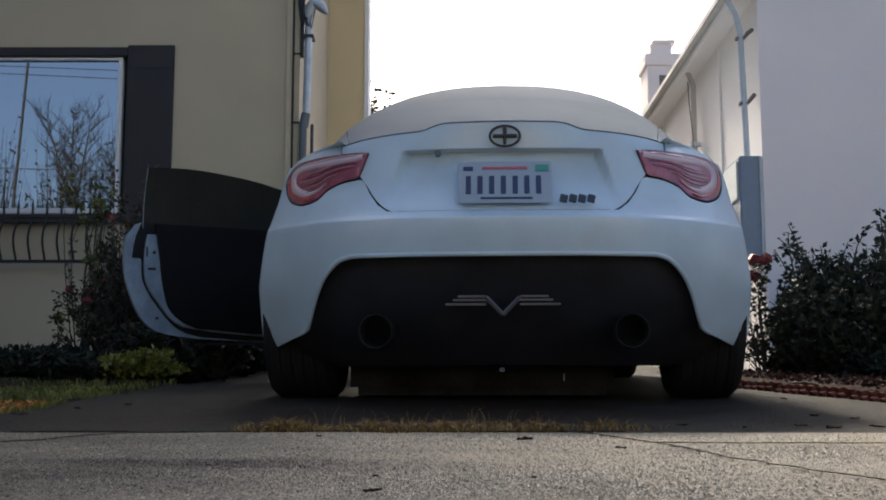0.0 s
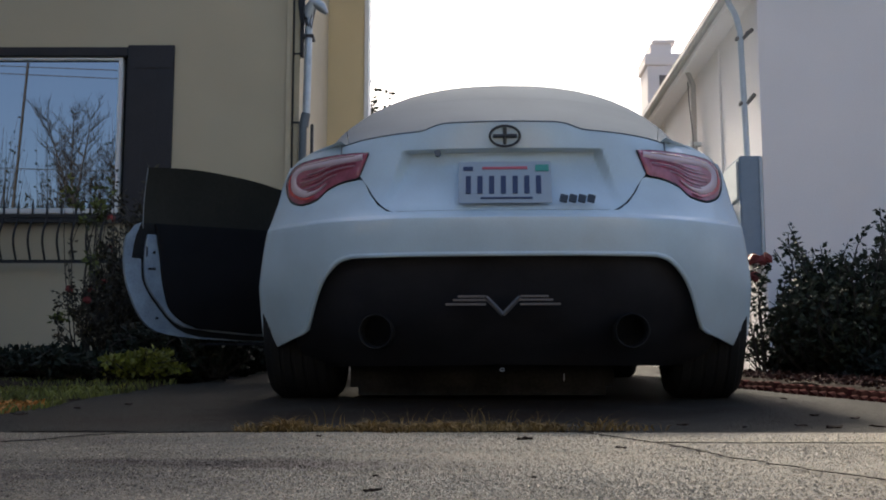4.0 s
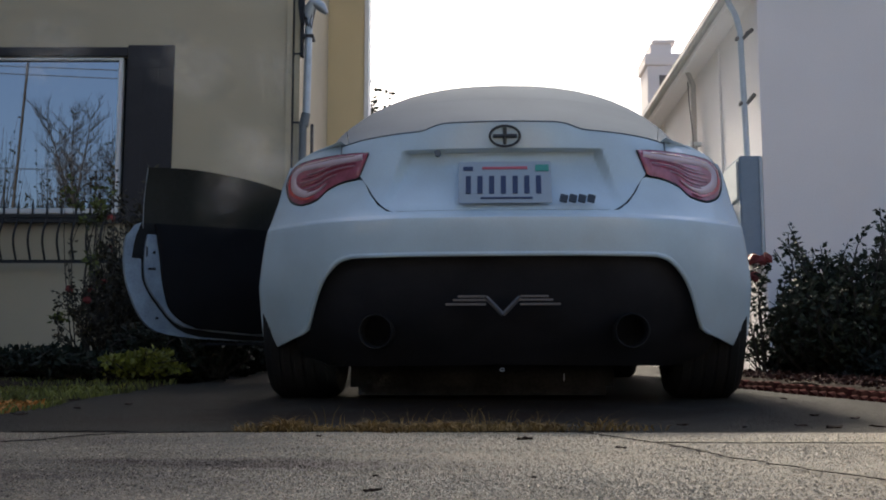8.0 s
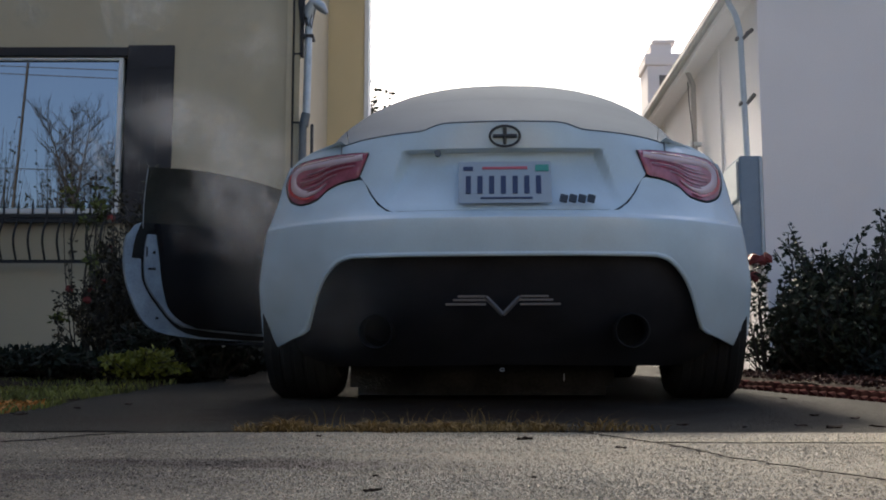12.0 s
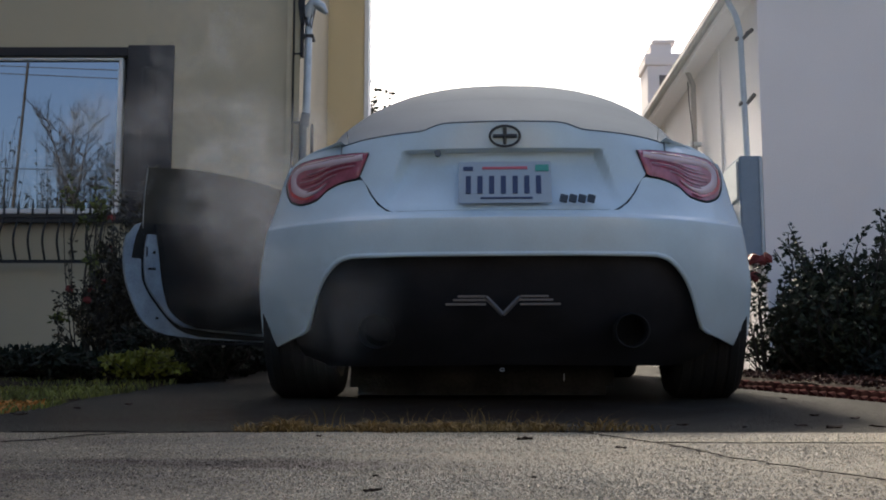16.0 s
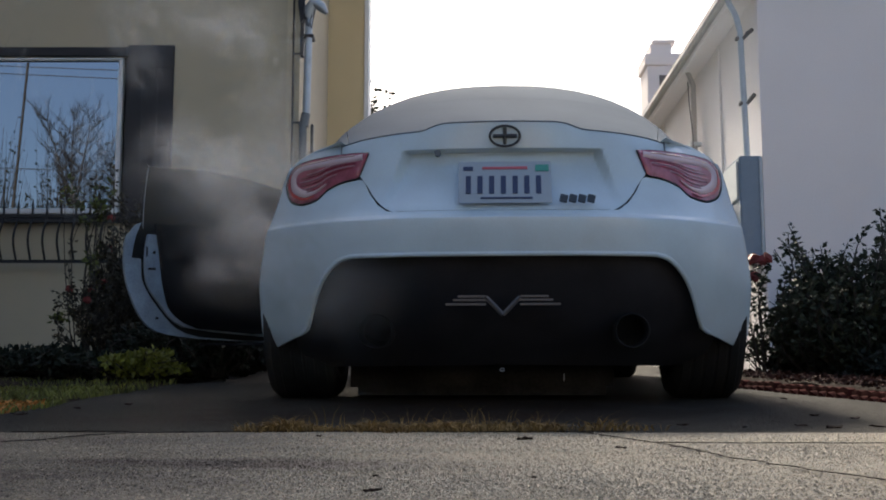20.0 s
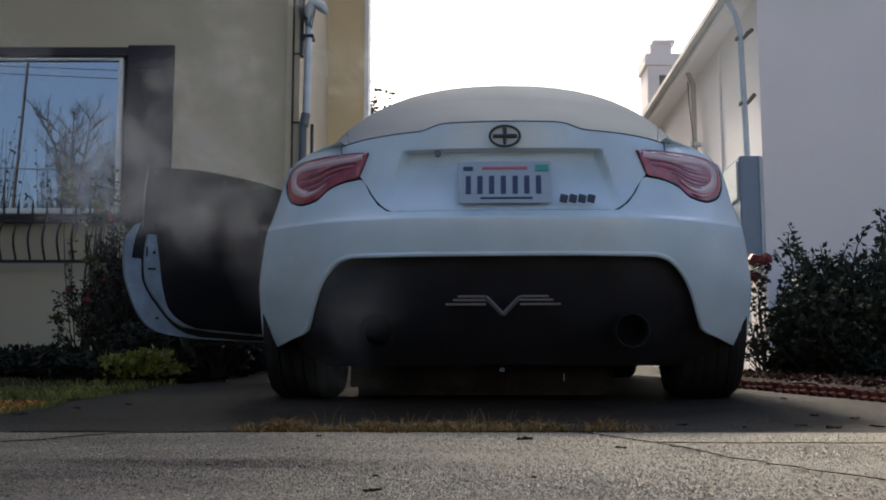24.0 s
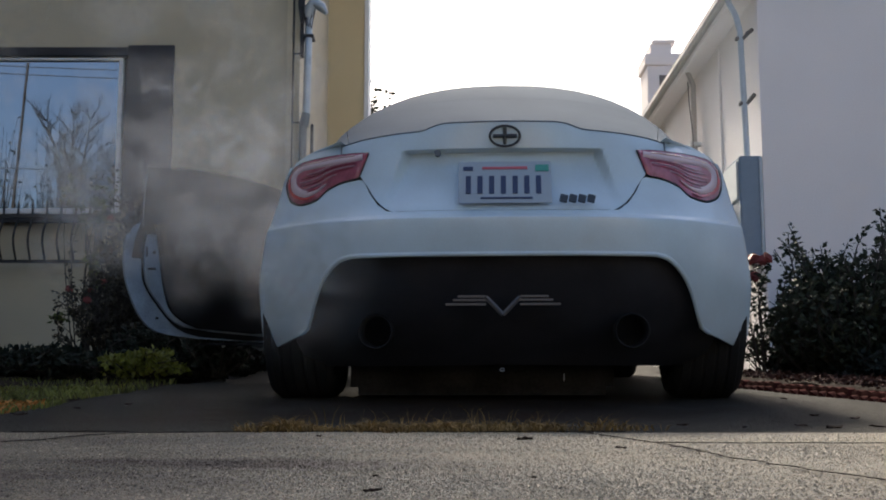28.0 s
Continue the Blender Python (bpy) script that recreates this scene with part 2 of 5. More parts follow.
# ---- white coupe ----
AXLE = pose(0.235, 4.842, 0.198, 4.0, 0, -2.8)
car = thing("sports_coupe", AXLE, "white two-door sports coupe with its driver door open, parked on concrete", "car")

HALF = curve([(0.15, 0.85), (0.18, 0.874), (0.25, 0.895), (0.39, 0.895), (0.5, 0.880), (0.62, 0.857), (0.735, 0.832), (0.80, 0.818), (0.87, 0.79), (0.92, 0.745), (0.955, 0.67), (1.0, 0.62)])
TAIL = curve([(0.12, 0.64), (0.15, 0.66), (0.30, 0.74), (0.45, 0.80), (0.50, 0.815), (0.618, 0.83), (0.635, 0.808), (0.70, 0.765), (0.76, 0.735), (0.86, 0.72), (1.0, 0.70)])


def rear(x, z, back=0.0):
    """A point of the car's tail: its depth follows from the width and the height."""
    s = min(abs(x) / HALF(z), 1.0)
    return Vector((x, -(TAIL(z) - 0.47 * s**3) + back, z))


def rear_s(s, z, back=0.0):
    return rear(s * HALF(z), z, back)


BUMP_LOW = curve([(0, 0.497), (0.561, 0.497), (0.618, 0.487), (0.651, 0.465), (0.69, 0.42), (0.734, 0.333), (0.767, 0.256), (0.86, 0.222), (1.0, 0.18)])
BUMP_TOP = curve([(0, 0.6445), (0.40, 0.6445), (0.433, 0.6435), (0.468, 0.656), (0.520, 0.696), (0.586, 0.768), (0.655, 0.763), (0.729, 0.742), (0.774, 0.707), (0.842, 0.696), (0.909, 0.714), (0.958, 0.756), (0.982, 0.80), (1.0, 0.866)])
SS = sorted({round(s * k, 4) for k in (-1, 1) for s in steps(0, 0.54, 12) + steps(0.55, 1.0, 36)})


def bumper_at(s, v):
    a = abs(s)
    lo, hi = BUMP_LOW(a), BUMP_TOP(a)
    if v < 0.6:
        z = lo + (0.616 - lo) * v / 0.6
    elif v < 0.72:
        z = 0.616 + 0.022 * (v - 0.6) / 0.12
    else:
        z = 0.638 + (hi - 0.638) * (v - 0.72) / 0.28
    return rear_s(s, z)


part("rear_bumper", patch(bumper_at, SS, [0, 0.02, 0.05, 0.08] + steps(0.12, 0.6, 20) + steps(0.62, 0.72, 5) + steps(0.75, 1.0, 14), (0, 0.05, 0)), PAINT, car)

lip_at = [rear_s(s, BUMP_LOW(abs(s)) + 0.004, 0.003) for s in steps(-0.80, 0.80, 90)]
part("bumper_lip", tube(bmesh.new(), lip_at, 0.0085, 8), PAINT, car, "rolled white edge of the bumper")

# lid: a raised lip over a hollow for the plate
LID_LOW = curve([(0, 0.6455), (0.36, 0.6455), (0.395, 0.663), (0.435, 0.705), (0.455, 0.74), (0.475, 0.778), (0.56, 0.874)])
LID_TOP = curve([(0, 0.947), (0.186, 0.946), (0.224, 0.939), (0.272, 0.922), (0.36, 0.918), (0.48, 0.910), (0.56, 0.898)])


def lid_at(x, v):
    a = abs(x)
    z0 = LID_LOW(a) if a < 0.455 else 0.74 + (a - 0.455) * 1.28
    top = LID_TOP(a)
    f = min(max((a - 0.40) / 0.06, 0), 1)
    za = 0.853 * (1 - f) + (z0 + 0.70 * (top - z0)) * f
    zb = 0.861 * (1 - f) + (z0 + 0.74 * (top - z0)) * f
    z = z0 + (za - z0) * v / 0.70 if v <= 0.70 else (za + (zb - za) * (v - 0.70) / 0.04 if v <= 0.74 else zb + (top - zb) * (v - 0.74) / 0.26)
    w = 0.335 + (0.857 - z) * 0.35
    side = min(max((w - a) / 0.03, 0), 1)
    fade = min(max((z - 0.66) / 0.15, 0), 1)
    ledge = 1 if v <= 0.70 else max(0, 1 - (v - 0.70) / 0.04)
    lip = 0.02 * max(0, 1 - a / 0.5) * max(0, (z - 0.86) / 0.08)
    return rear(x, z, 0.05 * side * fade * ledge - lip)


XS = sorted({round(s * k, 4) for k in (-1, 1) for s in steps(0, 0.30, 12) + steps(0.31, 0.47, 16) + steps(0.48, 0.56, 4)})


def lid_rows():
    return steps(0, 0.70, 18) + [0.72, 0.74] + steps(0.76, 1.0, 9)


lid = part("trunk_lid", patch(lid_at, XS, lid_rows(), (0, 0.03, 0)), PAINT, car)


def deck_at(x, t):
    p = lid_at(x, 1.0)
    q = Vector((x * 1.02, -0.36, 0.925 - 0.05 * x * x))
    r = p.lerp(q, t)
    r.z += 0.004 - 0.012 * math.sin(math.pi * t)
    return r


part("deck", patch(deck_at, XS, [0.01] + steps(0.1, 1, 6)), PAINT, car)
SEAM = mat("dark panel gap", (0.16, 0.19, 0.23), 0.8, vary=0.2, spec=0.1)
part("lid_seam", tube(bmesh.new(), [lid_at(x, 1.0) + Vector((0, 0.004, 0.004)) for x in steps(-0.56, 0.56, 56)], 0.0022, 6), SEAM, car, "dark gap along the trunk lid")
for sgn in (-1, 1):
    part("pillar_seam", tube(bmesh.new(), [rear(sgn * 0.562, z, -0.003) for z in steps(0.872, 0.905, 4)], 0.0025, 6), SEAM, car)

# greenhouse: arched sections from the deck over the roof to the bonnet
G_BASE = curve([(-0.45, 0.90), (-0.2, 0.915), (0.2, 0.93), (2.2, 0.92)])
G_TOP = curve([(-0.45, 0.91), (-0.2, 0.995), (0, 1.085), (0.3, 1.205), (0.6, 1.32), (0.9, 1.404), (1.1, 1.415), (1.25, 1.40), (1.45, 1.30), (1.8, 1.12), (2.2, 0.93)])
G_HALF = curve([(-0.45, 0.60), (-0.2, 0.665), (0, 0.70), (0.3, 0.745), (0.6, 0.785), (0.9, 0.80), (1.3, 0.79), (2.2, 0.72)])


def glass_at(y, a):
    """a: 0 at the belt on the passenger side, pi at the driver's."""
    k = 2 / 2.3
    c, s = math.cos(a), math.sin(a)
    return Vector((G_HALF(y) * math.copysign(abs(c)**k, c), y, G_BASE(y) + (G_TOP(y) - G_BASE(y)) * s**k))


def arch(name, y0, y1, a0, a1, material, label="", ny=10, na=16):
    return part(name, patch(glass_at, steps(y0, y1, ny), [radians(a) for a in steps(a0, a1, na)], (0, 0, -0.02)), material, car, label)


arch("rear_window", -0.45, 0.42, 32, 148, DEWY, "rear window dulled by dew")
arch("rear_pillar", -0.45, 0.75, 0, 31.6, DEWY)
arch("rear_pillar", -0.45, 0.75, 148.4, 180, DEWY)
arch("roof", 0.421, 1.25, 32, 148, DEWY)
arch("side_window", 0.76, 1.95, 1, 31, GLASSY, "dark side window")
arch("windscreen", 1.26, 2.2, 32, 148, GLASSY, "dark windscreen")
arch("front_pillar", 1.26, 2.2, 28, 31.8, PAINT)
arch("front_pillar", 1.26, 2.2, 148.2, 152, PAINT)

# flanks, with the wheel openings
WHEELS = (0.0, 2.57)


def sill(y):
    z = 0.18
    for c in WHEELS:
        d = abs(y - c)
        if d < 0.355:
            z = max(z, 0.315 + math.sqrt(0.355**2 - d * d))
    return z


SHOULDER = curve([(-0.4, 0.955), (0.0, 0.975), (0.6, 0.965), (2.0, 0.95), (2.6, 0.90), (3.1, 0.80), (3.4, 0.66)])
TAPER = curve([(-0.4, 1.0), (0.0, 1.02), (0.5, 1.0), (1.2, 0.985), (2.5, 1.0), (3.1, 0.93), (3.4, 0.80)])


def flank(sgn, y0, y1, z_low=None, z_high=1.0):
    def at(y, v):
        behind = y0 < 0
        t = (y - y0) / (y1 - y0)
        low = z_low if z_low is not None else sill(-0.33 + (y1 + 0.33) * t if behind else y)
        top = 0.872 - (0.006 * max(0, 1 - t / 0.12) if behind else 0)
        z = low + ((top if z_high == 1.0 else 0.29) - low) * v
        if behind:
            start = rear_s(1.0, z).y
            y = start + (y1 - start) * t
        lift = max(0, z - 0.6) / 0.272 * min(1, 6 * t if behind else 1)
        return Vector((sgn * HALF(z) * (TAPER(y) if not behind else 1 + (TAPER(y) - 1) * min(1, 6 * t)), y, z + (SHOULDER(y) - 0.955) * lift))
    n = max(4, int((y1 - y0) * 22))
    return patch(at, steps(y0, y1, n), steps(0, 1, 22), (-sgn * 0.02, 0, 0))


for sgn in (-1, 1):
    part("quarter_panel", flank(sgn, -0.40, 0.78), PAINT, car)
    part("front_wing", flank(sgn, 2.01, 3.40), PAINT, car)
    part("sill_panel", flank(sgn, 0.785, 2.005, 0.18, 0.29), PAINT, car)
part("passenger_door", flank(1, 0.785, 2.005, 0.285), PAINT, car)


LAMP_TOP = curve([(0.455, 0.864), (0.50, 0.868), (0.60, 0.872), (0.72, 0.874), (0.768, 0.864), (0.792, 0.838), (0.802, 0.80)])


CAP = curve([(0.553, 0.036), (0.60, 0.033), (0.64, 0.031), (0.70, 0.026), (0.76, 0.022), (0.789, 0.014)])


def outer_line(sgn, t):
    """From the lid's corner round the lamp and forward along the flank."""
    if t < 0.3:
        x = 0.553 + (0.789 - 0.553) * t / 0.3
        return rear(sgn * x, min(0.877, max(LAMP_TOP(x) + 0.004, 0.852)) + CAP(x), 0.02)
    y0 = rear(0.789, 0.852).y + 0.02
    f = (t - 0.3) / 0.7
    y = y0 + (0.78 - y0) * f
    g = min(1, f / 0.12)
    g = g * g * (3 - 2 * g)
    return Vector((sgn * (0.789 + (HALF(0.872) * TAPER(y) - 0.789) * g), y, 0.866 + (0.006 + SHOULDER(y) - 0.955) * g))


def inner_line(sgn, t):
    y = -0.60 + 1.38 * max(0, (t - 0.06) / 0.94) ** 1.1
    if y < -0.40:
        return Vector((sgn * (0.560 + 0.03 * (y + 0.60) / 0.2), y, 0.910 + 0.012 * (y + 0.6) / 0.2))
    g = glass_at(y, radians(14))
    return Vector((sgn * g.x, y, g.z))


def shoulder(sgn):
    def at(t, v):
        p = outer_line(sgn, t).lerp(inner_line(sgn, t), v)
        p.z += 0.010 * math.sin(math.pi * v) * min(1, t / 0.25)
        p.x += sgn * 0.012 * math.sin(math.pi * v) * min(1, t / 0.25)
        return p
    return patch(at, steps(0, 1, 36), steps(0, 1, 8))


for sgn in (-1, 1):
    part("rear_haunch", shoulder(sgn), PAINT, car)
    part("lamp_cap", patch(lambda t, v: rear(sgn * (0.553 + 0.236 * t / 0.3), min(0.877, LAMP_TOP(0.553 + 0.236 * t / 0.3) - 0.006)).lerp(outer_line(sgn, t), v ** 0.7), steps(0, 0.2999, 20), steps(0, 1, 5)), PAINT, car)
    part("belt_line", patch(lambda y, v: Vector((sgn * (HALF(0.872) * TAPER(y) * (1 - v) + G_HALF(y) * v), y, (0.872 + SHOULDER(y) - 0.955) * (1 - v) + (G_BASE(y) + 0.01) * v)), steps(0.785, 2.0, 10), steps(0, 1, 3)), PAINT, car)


def hood_at(x, y):
    w = HALF(0.872) * TAPER(y)
    return Vector((x * w, y, SHOULDER(y) - 0.083 + 0.09 * (1 - x * x) ** 0.6))


part("bonnet", patch(hood_at, steps(-1, 1, 14), steps(2.1, 3.38, 12), (0, 0, -0.02)), PAINT, car)


def nose_at(s, z):
    w = 0.70 + 0.02 * math.sin(z * 4)
    return Vector((s * w, 3.36 + 0.16 * (1 - abs(s)**2.5) * (1 - 0.3 * abs(z - 0.45)), z))


part("front_bumper", patch(nose_at, steps(-1, 1, 18), steps(0.17, 0.68, 8), (0, -0.04, 0)), PAINT, car)

# black lower tail: diffuser, fins, pipes
def diff_at(s, v):
    a = abs(s)
    z_hi = BUMP_LOW(a * 0.84) + 0.01
    z = 0.135 - 0.01 * a + (z_hi - 0.135 + 0.01 * a) * v
    return rear_s(s * 0.84, z, 0.05 + 0.14 * (1 - v)**2)


part("diffuser", patch(diff_at, steps(-1, 1, 40), steps(0, 1, 12), (0, 0.04, 0)), DIFF, car, "matt black lower bumper")
bm = boxed(-0.62, 0.62, -0.38, 3.2, 0.19, 0.26, 0.01)
part("underbody", bm, UNDER_BLACK, car)
# added low blocks that hide lit ground so the car's underside reads dark
part("undertray", boxed(-0.58, 0.43, 0.29, 3.3, 0.05, 0.19, 0.01), UNDER_BLACK, car)
part("cross_member", boxed(-0.575, 0.41, -0.20, 0.28, 0.016, 0.19, 0.03), UNDER_BLACK, car)
bm = boxed(-0.60, 0.60, -0.42, 0.70, 0.262, 0.85, 0.02)
part("trunk_tub", bm, BLACK, car)
bm = lathe([(-0.46, 0.0), (-0.46, 0.09), (-0.40, 0.11), (0.40, 0.11), (0.46, 0.09), (0.46, 0.0)], 20)
bmesh.ops.translate(bm, vec=(0, -0.34, 0.25), verts=bm.verts)
part("muffler", bm, BLACK, car, "dark muffler")
for sgn in (-1, 1):
    prof = [(0.0, 0.030), (0.0, 0.058), (0.15, 0.060), (0.156, 0.056), (0.15, 0.052), (0.02, 0.050)]
    bm = lathe(prof, 24)
    bmesh.ops.rotate(bm, matrix=Matrix.Rotation(radians(-90), 3, "Z"), verts=bm.verts)
    bmesh.ops.translate(bm, vec=(sgn * 0.43, -0.520, 0.250), verts=bm.verts)
    part("tailpipe", bm, STEEL, car, "round steel tailpipe")

# ring and strip added for two small glints under the car
hook = [(-0.005 + 0.007 * math.cos(w), -0.50, 0.118 + 0.005 * math.sin(w)) for w in steps(0, 2 * math.pi, 12)]
part("tow_hook", tube(bmesh.new(), hook, 0.0026, 6, False), GALV, car, "small steel ring added for a glint under the car")
part("exhaust_hanger", boxed(0.213, 0.216, -0.40, -0.39, 0.075, 0.102, 0.001), GALV, car, "thin steel strip added for a glint under the car")

# chevron of pale metal under the bumper
CHEV = [(-0.19, 0.338, -0.055, 0.338), (-0.165, 0.352, -0.05, 0.352), (-0.15, 0.364, -0.056, 0.364)]
for sgn in (-1, 1):
    for x0, z0, x1, z1 in CHEV:
        bm = boxed(min(sgn * x0, sgn * x1), max(sgn * x0, sgn * x1), -0.765, -0.745, z0 - 0.004, z0 + 0.004, 0.002)
        part("trim_bar", bm, CHROME, car, "thin pale metal trim bar")
    bm = tube(bmesh.new(), [(sgn * 0.056, -0.762, 0.362), (0.0, -0.758, 0.304)], 0.0085, 6)
    part("trim_chevron", bm, CHROME, car)

# tail lamps
LAMP_LOW = curve([(0.455, 0.858), (0.47, 0.82), (0.49, 0.775), (0.54, 0.768), (0.605, 0.747), (0.650, 0.712), (0.71, 0.701), (0.76, 0.718), (0.792, 0.76), (0.802, 0.79)])


def lamp_at(sgn, grow, proud, k0=0.0, k1=1.0):
    def at(x, v):
        lo, hi = LAMP_LOW(x), LAMP_TOP(x)
        mid = (lo + hi) / 2
        lo, hi = mid + (lo - mid) * grow, mid + (hi - mid) * grow
        z = lo + (hi - lo) * (k0 + (k1 - k0) * v)
        xx = 0.615 + (x - 0.615) * (1 - (1 - grow) * 0.5)
        p = rear(sgn * xx, z)
        p.y += -proud * (0.4 + 0.6 * math.sin(math.pi * v))
        return p
    return at


LX = steps(0.455, 0.802, 34)
for sgn in (-1, 1):
    lamp = part("tail_lamp", patch(lamp_at(sgn, 1.0, 0.004), LX, steps(0, 1, 8), (0, 0.03, 0)), BLACK, car, "red and clear tail lamp")
    part("lens", patch(lamp_at(sgn, 0.95, 0.014), LX, steps(0, 1, 10), (0, 0.01, 0)), RED, lamp, "red lamp lens")

    def line(f, x0, x1, n=14):
        out = []
        for x in steps(x0, x1, n):
            lo, hi = LAMP_LOW(x), LAMP_TOP(x)
            p = rear(sgn * x, lo + (hi - lo) * f(x))
            p.y -= 0.0155
            out.append(p)
        return out
    loop = []
    for x, f in ((0.478, 0.74), (0.525, 0.75), (0.569, 0.75), (0.615, 0.78), (0.664, 0.82), (0.716, 0.83), (0.748, 0.78), (0.763, 0.64), (0.758, 0.44), (0.733, 0.30), (0.691, 0.22), (0.655, 0.21), (0.615, 0.20)):
        loop.append((x, LAMP_LOW(x) + (LAMP_TOP(x) - LAMP_LOW(x)) * f))
    fx, fz = curve([(k, q[0]) for k, q in enumerate(loop)]), curve([(k, q[1]) for k, q in enumerate(loop)])

    def band_at(t, v):
        dx, dz = fx(t + 0.2) - fx(t - 0.2), fz(t + 0.2) - fz(t - 0.2)
        size = math.hypot(dx, dz) or 1
        wide = (0.0115 + 0.004 * math.exp(-((t - 8) / 2.0)**2)) * min(1, 0.25 + (12 - t) / 3)
        x, z = fx(t) - dz / size * wide * v, fz(t) + dx / size * wide * v
        q = rear(sgn * x, z)
        q.y -= 0.012 + 0.007 * (1 - v * v)
        return q
    part("light_bar", patch(band_at, steps(0, 12, 48), steps(-1, 1, 8), (0, 0.008, 0)), CLEAR, lamp, "clear curved light bar")
    for k, (f, x0, x1) in enumerate(((0.26, 0.635, 0.70), (0.34, 0.575, 0.715), (0.42, 0.51, 0.725), (0.50, 0.505, 0.73), (0.58, 0.50, 0.725), (0.65, 0.50, 0.70))):
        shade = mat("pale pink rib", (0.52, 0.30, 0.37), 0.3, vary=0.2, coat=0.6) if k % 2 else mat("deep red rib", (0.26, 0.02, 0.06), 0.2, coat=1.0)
        part("lens_rib", tube(bmesh.new(), line(lambda x: f, x0, x1, 10), [0.0014 + 0.0016 * math.sin(math.pi * q) for q in steps(0, 1, 10)], 6), shade, lamp)

    def glow_at(t, v):
        dx, dz = fx(t + 0.2) - fx(t - 0.2), fz(t + 0.2) - fz(t - 0.2)
        size = math.hypot(dx, dz) or 1
        out = 0.016 + 0.011 * v * math.sin(math.pi * (t - 6.6) / 4.2) ** 0.5
        q = rear(sgn * (fx(t) - dz / size * out), fz(t) + dx / size * out)
        q.y -= 0.0165
        return q
    part("reflector", patch(glow_at, steps(6.62, 10.78, 18), steps(0, 1, 4), (0, 0.006, 0)), mat("bright red reflector", (0.60, 0.045, 0.06), 0.25, vary=0.25, scale=60, coat=0.8), lamp, "bright red corner reflector")
    part("upper_lens", patch(lamp_at(sgn, 0.88, 0.018, 0.86, 0.99), steps(0.50, 0.75, 20), steps(0, 1, 4), (0, 0.01, 0)), PINK, lamp, "pale frosted lens strip")

# badge, plate, model badge: plain shapes
def on_lid(x, z, proud):
    p = rear(x, z)
    k = max(0, (z - 0.86) / 0.08)
    return Vector((x, p.y - 0.02 * k - proud, z))


bm = bmesh.new()
ring = [on_lid(0.01 + 0.050 * math.cos(w), 0.900 + 0.034 * math.sin(w), 0.006) for w in steps(0, 2 * math.pi, 32)]
tube(bm, ring, 0.0042, 8, False)
badge = part("round_badge", bm, mat("dark badge metal", (0.06, 0.07, 0.08), 0.4, 0.5), car, "dark round badge")
part("badge_bar", tube(bmesh.new(), [on_lid(x, 0.900, 0.006) for x in steps(-0.030, 0.050, 6)], 0.007, 8), MATS["dark badge metal"], badge)
part("badge_bar", tube(bmesh.new(), [on_lid(0.01, z, 0.006) for z in steps(0.872, 0.928, 6)], 0.006, 8), MATS["dark badge metal"], badge)

PLATE_W = mat("plate white", (0.32, 0.395, 0.47), 0.5, vary=0.04)
PLATE_N = mat("plate navy", (0.03, 0.05, 0.12), 0.5, vary=0.1)
PLATE_R = mat("plate red", (0.55, 0.12, 0.16), 0.5, vary=0.1)
PLATE_G = mat("sticker green", (0.05, 0.30, 0.26), 0.5, vary=0.1)
plate_pose = Matrix.Translation((0.009, -0.768, 0.7385)) @ pose(0, 0, 0, -26, 0, 0)


def on_plate(name, x0, x1, z0, z1, y, material, bevel=0.001, label=""):
    bm = boxed(x0, x1, y - 0.003, y, z0, z1, bevel, plate_pose)
    return part(name, bm, material, plate, label)


plate = part("licence_plate", boxed(-0.1525, 0.1525, -0.004, 0.0, -0.082, 0.082, 0.0015, plate_pose), PLATE_W, car, "white licence plate with a row of dark bars")
for k in range(7):
    x = -0.133 + k * 0.0385
    on_plate("plate_bar", x + 0.004, x + 0.021, -0.047, 0.023, -0.0042, PLATE_N)
on_plate("plate_script", -0.075, 0.075, 0.049, 0.059, -0.0042, PLATE_R)
on_plate("plate_month", -0.138, -0.105, 0.044, 0.060, -0.0042, PLATE_N)
on_plate("plate_sticker", 0.10, 0.145, 0.040, 0.066, -0.0042, PLATE_G)
on_plate("plate_foot", -0.08, 0.09, -0.067, -0.060, -0.0042, PLATE_N)
bm = bmesh.new()
for k in range(4):
    m = Matrix.Translation((0.20 + k * 0.030, -0.800 + k * 0.004, 0.679)) @ pose(0, 0, 0, -24, 14, 0)
    box(bm, -0.0130, 0.0130, -0.006, 0.0, -0.015, 0.015, 0.002, m)
part("lid_lock", tube(bmesh.new(), [(-0.215, -0.70, 0.846), (-0.215, -0.725, 0.846)], 0.011, 12), SEAM, car)
part("model_badge", bm, MATS["dark badge metal"], car, "dark slanted badge strip")

